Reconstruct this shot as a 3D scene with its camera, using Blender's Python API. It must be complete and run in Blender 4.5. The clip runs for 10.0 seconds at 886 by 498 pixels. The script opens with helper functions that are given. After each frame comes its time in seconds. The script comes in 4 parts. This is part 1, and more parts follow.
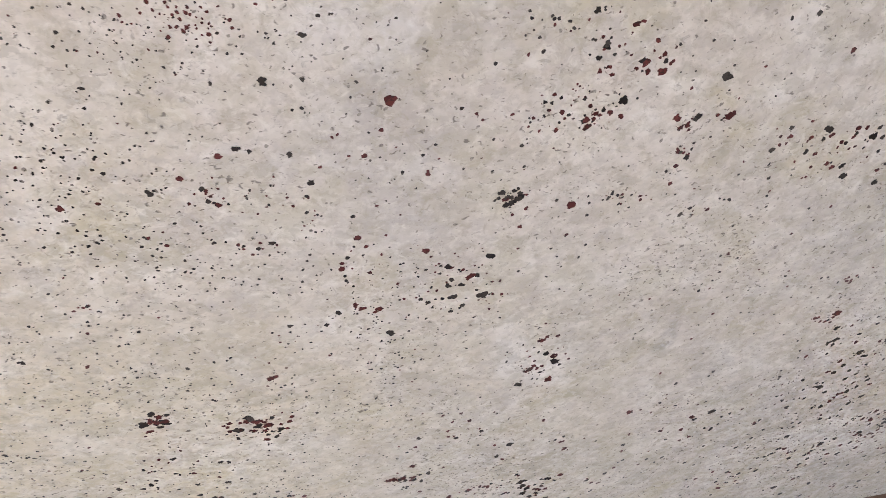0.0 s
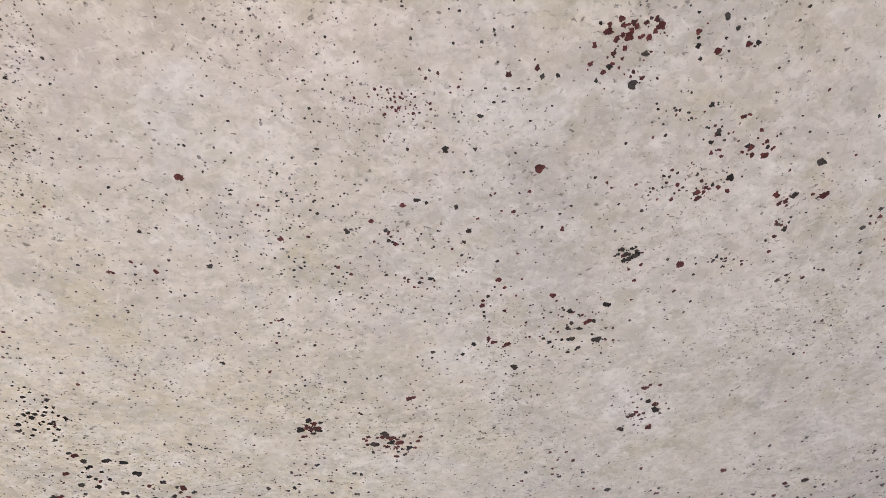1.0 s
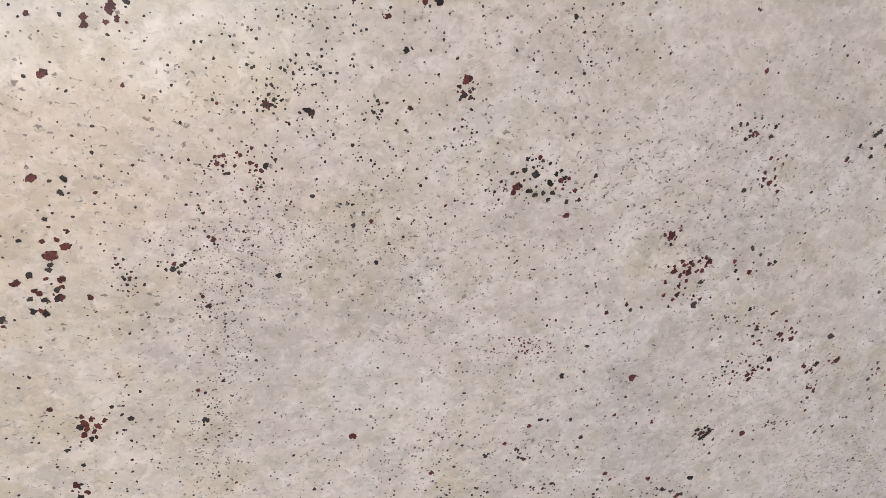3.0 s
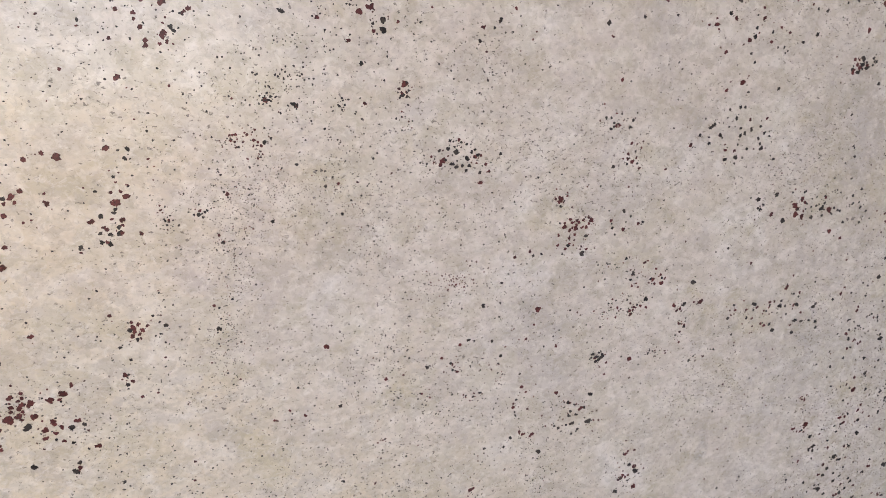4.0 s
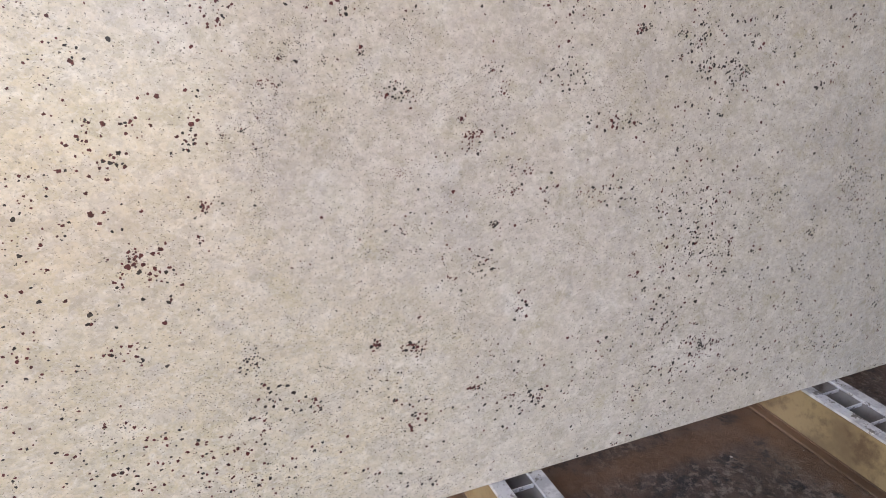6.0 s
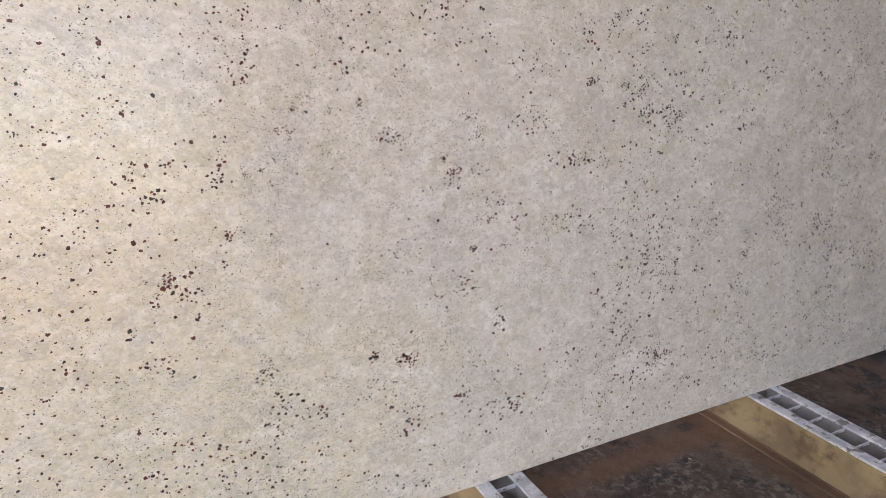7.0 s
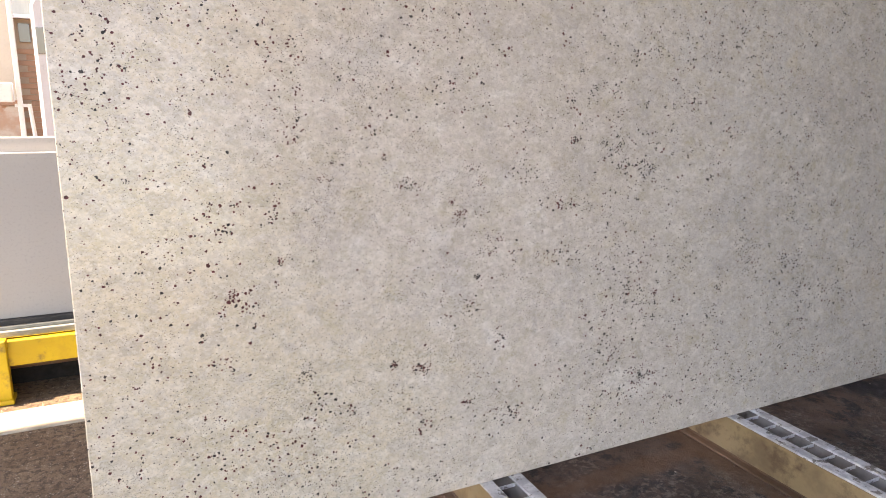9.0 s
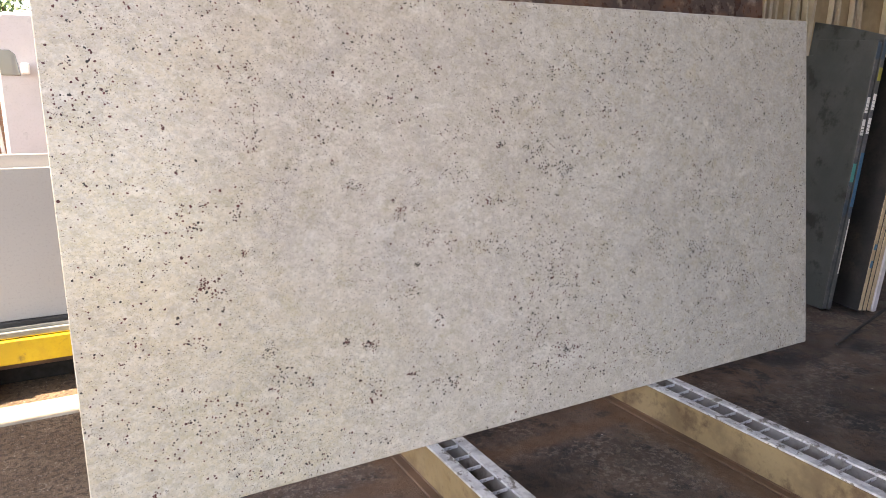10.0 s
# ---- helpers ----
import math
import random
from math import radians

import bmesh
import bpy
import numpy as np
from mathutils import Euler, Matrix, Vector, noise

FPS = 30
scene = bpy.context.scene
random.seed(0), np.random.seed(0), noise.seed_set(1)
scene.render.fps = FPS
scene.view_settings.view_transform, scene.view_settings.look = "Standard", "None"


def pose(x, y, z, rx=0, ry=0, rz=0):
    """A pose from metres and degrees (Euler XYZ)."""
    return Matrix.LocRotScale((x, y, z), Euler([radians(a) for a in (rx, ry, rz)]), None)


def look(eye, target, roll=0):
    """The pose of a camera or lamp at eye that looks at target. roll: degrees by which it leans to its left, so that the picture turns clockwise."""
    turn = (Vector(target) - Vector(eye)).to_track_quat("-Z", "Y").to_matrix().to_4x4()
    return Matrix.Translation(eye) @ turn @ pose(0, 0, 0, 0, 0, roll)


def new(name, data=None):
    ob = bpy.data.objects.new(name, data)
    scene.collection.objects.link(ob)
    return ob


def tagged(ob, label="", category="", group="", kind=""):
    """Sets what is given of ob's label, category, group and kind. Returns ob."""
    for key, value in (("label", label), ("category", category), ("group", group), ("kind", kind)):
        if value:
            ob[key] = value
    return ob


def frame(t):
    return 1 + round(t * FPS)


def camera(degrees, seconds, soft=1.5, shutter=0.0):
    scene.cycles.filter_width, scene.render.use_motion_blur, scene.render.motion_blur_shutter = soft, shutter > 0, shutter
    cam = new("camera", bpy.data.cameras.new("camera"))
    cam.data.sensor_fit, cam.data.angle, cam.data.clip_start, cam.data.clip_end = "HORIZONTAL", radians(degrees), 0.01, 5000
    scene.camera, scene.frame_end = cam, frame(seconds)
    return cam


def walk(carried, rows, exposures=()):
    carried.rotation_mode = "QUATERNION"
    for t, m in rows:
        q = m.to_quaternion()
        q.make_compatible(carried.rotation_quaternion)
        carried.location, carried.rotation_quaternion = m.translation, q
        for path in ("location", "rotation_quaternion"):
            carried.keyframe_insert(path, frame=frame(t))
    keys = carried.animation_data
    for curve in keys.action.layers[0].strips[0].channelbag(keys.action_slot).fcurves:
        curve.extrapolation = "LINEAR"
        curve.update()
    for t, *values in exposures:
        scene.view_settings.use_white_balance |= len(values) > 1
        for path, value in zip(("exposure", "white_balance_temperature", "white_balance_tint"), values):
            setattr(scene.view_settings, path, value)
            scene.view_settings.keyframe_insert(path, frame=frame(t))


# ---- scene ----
cam = camera(67.48, 10.0, soft=0.8, shutter=0.15)
PATH = [
    (0, (0.9069, -0.2495, 1.1314), (1.4174, 1.0247, -0.3232), 13.13),
    (0.5, (0.8712, -0.2821, 1.1501), (1.2619, 1.0707, -0.2701), 10.91),
    (1, (0.8361, -0.3343, 1.1757), (1.1249, 1.1444, -0.1396), 9.28),
    (1.5, (0.8107, -0.3543, 1.2015), (1.0649, 1.2009, -0.0301), 8.44),
    (2, (0.7452, -0.3230, 1.2383), (1.0588, 1.2848, 0.0907), 7.13),
    (2.5, (0.6745, -0.3058, 1.2682), (1.1052, 1.3472, 0.2280), 4.87),
    (2.7, (0.6546, -0.3174, 1.2731), (1.1401, 1.3578, 0.2943), 4.35),
    (3.8, (0.6262, -0.5468, 1.2991), (1.2063, 1.1905, 0.4958), 4.43),
    (4, (0.6185, -0.5974, 1.3016), (1.1977, 1.1387, 0.4951), 4.24),
    (4.5, (0.5771, -0.7129, 1.3059), (1.2311, 0.9814, 0.4683), 4.46),
    (5, (0.4815, -0.8618, 1.2906), (1.2163, 0.7919, 0.4389), 3.60),
    (5.2, (0.4659, -0.9027, 1.3139), (1.2239, 0.7127, 0.4107), 3.69),
    (6.3, (0.3887, -1.1312, 1.3091), (1.1948, 0.5603, 0.6098), 2.26),
    (6.5, (0.3676, -1.1629, 1.3174), (1.1894, 0.5393, 0.6640), 2.31),
    (7, (0.2624, -1.2476, 1.3214), (1.1797, 0.4137, 0.6901), 2.06),
    (7.5, (0.2071, -1.3347, 1.3273), (1.1682, 0.3177, 0.7395), 0.99),
    (8, (0.2049, -1.4226, 1.3356), (1.0925, 0.2908, 0.8097), 0.56),
    (8.5, (0.1958, -1.5020, 1.3380), (0.9787, 0.2645, 0.8214), 0.57),
    (9, (0.1272, -1.5741, 1.3455), (1.0062, 0.1610, 0.8800), 1.55),
    (9.5, (0.0706, -1.6812, 1.3491), (1.0549, 0.0118, 0.9427), 1.08),
    (10, (0.0572, -1.8919, 1.3517), (1.0253, -0.1956, 0.9210), 0.45),
]
walk(cam, [(t, look(eye, target, roll)) for t, eye, target, roll in PATH], exposures=((0.0, 2.97, 8700, 22), (2.0, 2.86, 8700, 24), (10.0, 2.88, 8600, 22)))

# ---------------------------------------------------------------- light
SUN = Vector((-0.49, 0.10, 0.866)).normalized()
world = bpy.data.worlds.new("sky")
scene.world = world
world.use_nodes = True
wt = world.node_tree
sky = wt.nodes.new("ShaderNodeTexSky")
sky.sky_type = "NISHITA"
sky.sun_disc = False
sky.sun_elevation = math.asin(SUN.z)
sky.sun_rotation = math.atan2(SUN.x, SUN.y)
wt.links.new(sky.outputs[0], wt.nodes["Background"].inputs[0])
wt.nodes["Background"].inputs[1].default_value = 0.13
sun_data = bpy.data.lights.new("sun", "SUN")
sun_data.energy, sun_data.angle, sun_data.color = 3.8, radians(0.53), (1.0, 0.94, 0.85)
sun = new("sun", sun_data)
sun.matrix_world = look(tuple(SUN * 30), (0, 0, 0))

# ---------------------------------------------------------------- mesh helpers


def part(name, bm, material, parent=None, label=""):
    mesh = bpy.data.meshes.new(name)
    bm.normal_update()
    bm.to_mesh(mesh)
    bm.free()
    mesh.materials.append(material)
    ob = new(name, mesh)
    ob.parent = parent
    if label:
        ob["label"] = label
    return ob


def thing(name, m, label, category, group="", kind=""):
    ob = new(name)
    ob.matrix_world = m
    ob.empty_display_size = 0.1
    return tagged(ob, label, category, group, kind)


def block(bm, lo, hi, bevel=0.0, segments=2, m=None):
    """A box between two corners, with rounded edges."""
    made = bmesh.ops.create_cube(bm, size=1.0)["verts"]
    for v in made:
        v.co = Vector([lo[i] + (v.co[i] + 0.5) * (hi[i] - lo[i]) for i in range(3)])
    if bevel:
        edges = list({e for v in made for e in v.link_edges})
        made = [v for v in bmesh.ops.bevel(bm, geom=edges, offset=bevel, segments=segments, affect="EDGES", profile=0.5)["verts"]]
    if m is not None:
        bmesh.ops.transform(bm, matrix=m, verts=made)
    return made


def box(lo, hi, bevel=0.0, segments=2):
    bm = bmesh.new()
    block(bm, lo, hi, bevel, segments)
    return bm


def rod(a, b, radius, sides=12):
    bm = bmesh.new()
    a, b = Vector(a), Vector(b)
    made = bmesh.ops.create_cone(bm, cap_ends=True, segments=sides, radius1=radius, radius2=radius, depth=(b - a).length)["verts"]
    m = Matrix.Translation((a + b) / 2) @ (b - a).to_track_quat("Z", "Y").to_matrix().to_4x4()
    bmesh.ops.transform(bm, matrix=m, verts=made)
    return bm


def outline(points, depth, bevel=0.0):
    """A plate in the x-z plane from its outline, thick along +y."""
    bm = bmesh.new()
    face = bm.faces.new([bm.verts.new((x, 0, z)) for x, z in points])
    made = bmesh.ops.extrude_face_region(bm, geom=[face])["geom"]
    bmesh.ops.translate(bm, verts=[g for g in made if isinstance(g, bmesh.types.BMVert)], vec=(0, depth, 0))
    bmesh.ops.recalc_face_normals(bm, faces=bm.faces)
    if bevel:
        bmesh.ops.bevel(bm, geom=list(bm.edges), offset=bevel, segments=1, affect="EDGES")
    return bm


# ---------------------------------------------------------------- materials


class Nodes:
    def __init__(self, name, roughness=0.6, metallic=0.0):
        self.mat = bpy.data.materials.new(name)
        self.mat.use_nodes = True
        self.tree = self.mat.node_tree
        self.bsdf = self.tree.nodes["Principled BSDF"]
        self.bsdf.inputs["Roughness"].default_value = roughness
        self.bsdf.inputs["Metallic"].default_value = metallic
        self.coords = self.add("ShaderNodeTexCoord").outputs["Object"]

    def add(self, kind):
        return self.tree.nodes.new(kind)

    def link(self, a, b):
        self.tree.links.new(a, b)

    def put(self, socket, value):
        if isinstance(value, bpy.types.NodeSocket):
            self.link(value, socket)
        else:
            socket.default_value = value

    def stretched(self, scale, turn=(0, 0, 0), shift=(0, 0, 0)):
        n = self.add("ShaderNodeMapping")
        n.inputs["Scale"].default_value = scale
        n.inputs["Rotation"].default_value = turn
        n.inputs["Location"].default_value = shift
        self.link(self.coords, n.inputs["Vector"])
        return n.outputs[0]

    def noise(self, scale, detail=4.0, rough=0.55, distort=0.0, vector=None):
        n = self.add("ShaderNodeTexNoise")
        n.inputs["Scale"].default_value = scale
        n.inputs["Detail"].default_value = detail
        n.inputs["Roughness"].default_value = rough
        n.inputs["Distortion"].default_value = distort
        self.link(vector or self.coords, n.inputs["Vector"])
        return n.outputs["Fac"]

    def cells(self, scale, vector=None, randomness=1.0, feature="F1"):
        n = self.add("ShaderNodeTexVoronoi")
        n.feature = feature
        n.inputs["Scale"].default_value = scale
        n.inputs["Randomness"].default_value = randomness
        self.link(vector or self.coords, n.inputs["Vector"])
        return n

    def ramp(self, value, a, b, low=0.0, high=1.0):
        n = self.add("ShaderNodeMapRange")
        n.interpolation_type = "SMOOTHSTEP"
        self.put(n.inputs["Value"], value)
        for key, v in (("From Min", a), ("From Max", b), ("To Min", low), ("To Max", high)):
            n.inputs[key].default_value = v
        return n.outputs["Result"]

    def sums(self, kind, a, b):
        n = self.add("ShaderNodeMath")
        n.operation = kind
        self.put(n.inputs[0], a)
        self.put(n.inputs[1], b)
        return n.outputs[0]

    def mix(self, factor, a, b):
        n = self.add("ShaderNodeMix")
        n.data_type = "RGBA"
        self.put(n.inputs[0], factor)
        for socket, v in ((n.inputs[6], a), (n.inputs[7], b)):
            self.put(socket, v if isinstance(v, bpy.types.NodeSocket) else (*v, 1.0))
        return n.outputs[2]

    def colour(self, c):
        self.put(self.bsdf.inputs["Base Color"], c if isinstance(c, bpy.types.NodeSocket) else (*c, 1.0))
        return self

    def bump(self, height, strength=0.3, distance=0.002):
        n = self.add("ShaderNodeBump")
        n.inputs["Strength"].default_value = strength
        n.inputs["Distance"].default_value = distance
        self.link(height, n.inputs["Height"])
        self.link(n.outputs[0], self.bsdf.inputs["Normal"])
        return self

    def rough(self, value):
        self.put(self.bsdf.inputs["Roughness"], value)
        return self


def surface(name, base, second, scale=6.0, fine=80.0, roughness=0.6, metallic=0.0, low=0.42, high=0.62, bump=0.2, distance=0.002, dirt=None, dirt_scale=2.0, dirt_at=(0.55, 0.7)):
    """Two tones in patches, with a fine grain, and patches of dirt or wear."""
    n = Nodes(name, roughness, metallic)
    patches = n.ramp(n.noise(scale, 5, 0.6), low, high)
    c = n.mix(patches, base, second)
    grain = n.noise(fine, 3, 0.6)
    dark = tuple(0.75 * v for v in base)
    c = n.mix(n.ramp(grain, 0.5, 0.75, 0.0, 0.5), c, dark)
    if dirt:
        c = n.mix(n.ramp(n.noise(dirt_scale, 7, 0.65), *dirt_at), c, dirt)
    n.colour(c)
    n.rough(n.ramp(n.noise(scale * 3, 4), 0.3, 0.7, max(roughness - 0.08, 0.02), min(roughness + 0.1, 1.0)))
    n.bump(n.sums("ADD", grain, n.noise(scale * 4, 4)), bump, distance)
    return n.mat


def granite():
    n = Nodes("cream_granite", 0.2)
    bands = n.stretched((1.0, 1.0, 1.35), (0, radians(-20), 0))
    big = n.noise(2.2, 6, 0.6, 0.6, bands)
    # stone zones, with warm light from the west and cooler light eastward tinted in
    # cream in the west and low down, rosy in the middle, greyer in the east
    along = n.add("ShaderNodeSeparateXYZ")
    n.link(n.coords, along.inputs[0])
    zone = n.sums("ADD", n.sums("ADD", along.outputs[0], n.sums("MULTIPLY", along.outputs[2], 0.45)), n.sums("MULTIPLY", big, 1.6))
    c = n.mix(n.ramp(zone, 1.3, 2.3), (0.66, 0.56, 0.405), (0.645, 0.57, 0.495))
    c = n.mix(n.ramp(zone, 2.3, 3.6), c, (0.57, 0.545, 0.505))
    # milky quartz clouds, fewer in the west
    milky = n.ramp(n.noise(5.0, 6, 0.62, 0.8, n.stretched((1, 1, 1.5), (0, radians(-15), 0), (3, 0, 7))), 0.53, 0.68, 0, 0.85)
    c = n.mix(n.sums("MULTIPLY", milky, n.ramp(zone, 1.5, 2.3, 0.15, 1.0)), c, (0.76, 0.715, 0.65))
    # yellowish feldspar
    c = n.mix(n.ramp(n.noise(9.0, 6, 0.65, 0.5, n.stretched((1, 1, 1.2), (0, 0, 0), (11, 0, 3))), 0.52, 0.68, 0, 0.6), c, (0.54, 0.465, 0.31))
    # grey and lilac haze, hardly any in the west
    haze = n.ramp(n.noise(3.4, 6, 0.66, 0.4, n.stretched((1, 1, 0.8), (0, radians(30), 0), (5, 0, 19))), 0.50, 0.66, 0, 0.62)
    c = n.mix(n.sums("MULTIPLY", haze, n.ramp(zone, 1.4, 2.4, 0.1, 1.0)), c, (0.44, 0.41, 0.38))
    broken = n.ramp(n.noise(30.0, 6, 0.7, 0.8, n.stretched((1, 1, 1.4), (0, radians(-20), 0), (6, 0, 8))), 0.38, 0.60, 0.25, 1.0)
    # single clouds and stains of the stone: centre and half-size across and up, strength, tone
    warp = n.add("ShaderNodeTexNoise")
    warp.inputs["Scale"].default_value = 20.0
    warp.inputs["Detail"].default_value = 5.0
    n.link(n.coords, warp.inputs["Vector"])
    for u, v, a, b, most, tone in (
        (0.975, 0.785, 0.080, 0.032, 0.85, (0.76, 0.72, 0.67)),
        (0.62, 0.87, 0.12, 0.16, 0.55, (0.46, 0.415, 0.40)),
        (1.474, 0.60, 0.16, 0.03, 0.6, (0.72, 0.69, 0.64)),
        (1.285, 0.473, 0.013, 0.034, 0.75, (0.27, 0.25, 0.235)),
        (0.922, 1.01, 0.06, 0.08, 0.45, (0.52, 0.44, 0.34)),
        (0.90, 0.363, 0.08, 0.025, 0.7, (0.73, 0.68, 0.62)),
        (1.39, 0.42, 0.06, 0.04, 0.5, (0.72, 0.69, 0.64)),
        (2.185, 0.93, 0.14, 0.10, 0.5, (0.70, 0.68, 0.64)),
        (2.16, 1.27, 0.16, 0.04, 0.6, (0.72, 0.70, 0.66)),
        (2.48, 0.51, 0.16, 0.12, 0.5, (0.42, 0.40, 0.385)),
    ):
        at = n.add("ShaderNodeMapping")
        at.inputs["Location"].default_value = (-u / a, 0, -v / b)
        at.inputs["Scale"].default_value = (1 / a, 0, 1 / b)
        n.link(n.coords, at.inputs["Vector"])
        bent = n.add("ShaderNodeVectorMath")
        bent.operation = "MULTIPLY_ADD"
        n.link(warp.outputs["Color"], bent.inputs[0])
        bent.inputs[1].default_value = (2.4, 0.0, 2.4)
        n.link(at.outputs[0], bent.inputs[2])
        shifted = n.add("ShaderNodeVectorMath")
        shifted.operation = "SUBTRACT"
        n.link(bent.outputs[0], shifted.inputs[0])
        shifted.inputs[1].default_value = (1.2, 0.0, 1.2)
        size = n.add("ShaderNodeVectorMath")
        size.operation = "LENGTH"
        n.link(shifted.outputs[0], size.inputs[0])
        c = n.mix(n.sums("MULTIPLY", n.ramp(size.outputs["Value"], 1.2, 0.2, 0.0, most), broken), c, tone)
    # mottling of one to three centimetres
    c = n.mix(n.ramp(n.noise(26.0, 5, 0.68, 0.7, n.stretched((0.9, 1, 1.2), (0, radians(-20), 0), (13, 0, 2))), 0.50, 0.66, 0, 0.40), c, (0.47, 0.42, 0.345))
    c = n.mix(n.ramp(n.noise(22.0, 5, 0.68, 0.7, n.stretched((0.9, 1, 1.2), (0, radians(-20), 0), (31, 0, 6))), 0.52, 0.68, 0, 0.45), c, (0.75, 0.71, 0.65))
    # crystals of quartz and feldspar, ragged and blurred into one another, each of its own tone
    for scale, shake, strength in ((30.0, 0.050, 0.30), (85.0, 0.020, 0.24), (200.0, 0.010, 0.17)):
        ragged = n.add("ShaderNodeTexNoise")
        ragged.inputs["Scale"].default_value = scale * 1.7
        ragged.inputs["Detail"].default_value = 4.0
        n.link(n.coords, ragged.inputs["Vector"])
        moved = n.add("ShaderNodeVectorMath")
        moved.operation = "MULTIPLY_ADD"
        n.link(ragged.outputs["Color"], moved.inputs[0])
        moved.inputs[1].default_value = (shake, 0.0, shake)
        n.link(n.stretched((0.85, 1, 1.15), (0, radians(-20), 0), (scale, 0, 0)), moved.inputs[2])
        cell = n.cells(scale, moved.outputs[0], 1.0, "SMOOTH_F1")
        cell.inputs["Smoothness"].default_value = 0.6
        tone = n.add("ShaderNodeSeparateColor")
        n.link(cell.outputs["Color"], tone.inputs[0])
        c = n.mix(n.ramp(tone.outputs[0], 0.45, 0.85, 0, strength), c, (0.80, 0.74, 0.655))
        c = n.mix(n.ramp(tone.outputs[1], 0.50, 0.88, 0, strength), c, (0.44, 0.39, 0.27))
        c = n.mix(n.ramp(tone.outputs[2], 0.55, 0.90, 0, strength), c, (0.40, 0.35, 0.31))
    # grains of a few millimetres
    g = n.noise(85.0, 5, 0.72, 0.8)
    c = n.mix(n.ramp(g, 0.50, 0.66, 0, 0.42), c, (0.42, 0.36, 0.275))
    c = n.mix(n.ramp(n.noise(70.0, 5, 0.72, 0.7, n.stretched((1, 1, 1.2), (0, 0.4, 0), (2, 0, 2))), 0.53, 0.68, 0, 0.5), c, (0.77, 0.72, 0.64))
    c = n.mix(n.ramp(n.noise(150.0, 4, 0.7, 0.8, n.stretched((0.85, 1, 1.15), (0, radians(-20), 0), (8, 0, 1))), 0.57, 0.70, 0, 0.5), c, (0.30, 0.26, 0.215))
    # fine brown and black ticks, in drifts
    drift = n.noise(6.0, 5, 0.62, 0.4, n.stretched((1, 1, 1), (0, 0, 0), (21, 0, 5)))
    ticks = n.noise(260.0, 2, 0.5, 0.6, n.stretched((0.8, 1, 1.1), (0, radians(-25), 0), (4, 0, 9)))
    dark = n.ramp(n.sums("ADD", ticks, n.sums("MULTIPLY", drift, 0.35)), 0.81, 0.90, 0, 0.75)
    c = n.mix(dark, c, (0.15, 0.125, 0.11))
    n.colour(c)
    n.rough(n.ramp(g, 0.35, 0.7, 0.16, 0.26))
    n.bump(g, 0.015, 0.0004)
    return n.mat


def speck_material(name, base, second):
    n = Nodes(name, 0.35)
    n.bsdf.inputs["Specular IOR Level"].default_value = 0.25
    random_one = n.add("ShaderNodeNewGeometry").outputs["Random Per Island"]
    c = n.mix(random_one, base, second)
    c = n.mix(n.ramp(n.noise(420.0, 3, 0.7), 0.5, 0.62, 0, 0.8), c, (0.035, 0.025, 0.022))
    n.colour(c)
    return n.mat


GRANITE = granite()
GARNET = speck_material("garnet", (0.072, 0.019, 0.017), (0.150, 0.040, 0.036))
BLACK_MICA = speck_material("black_mica", (0.016, 0.013, 0.012), (0.070, 0.058, 0.050))
HAZE = speck_material("grey_mica", (0.25, 0.215, 0.19), (0.38, 0.335, 0.28))


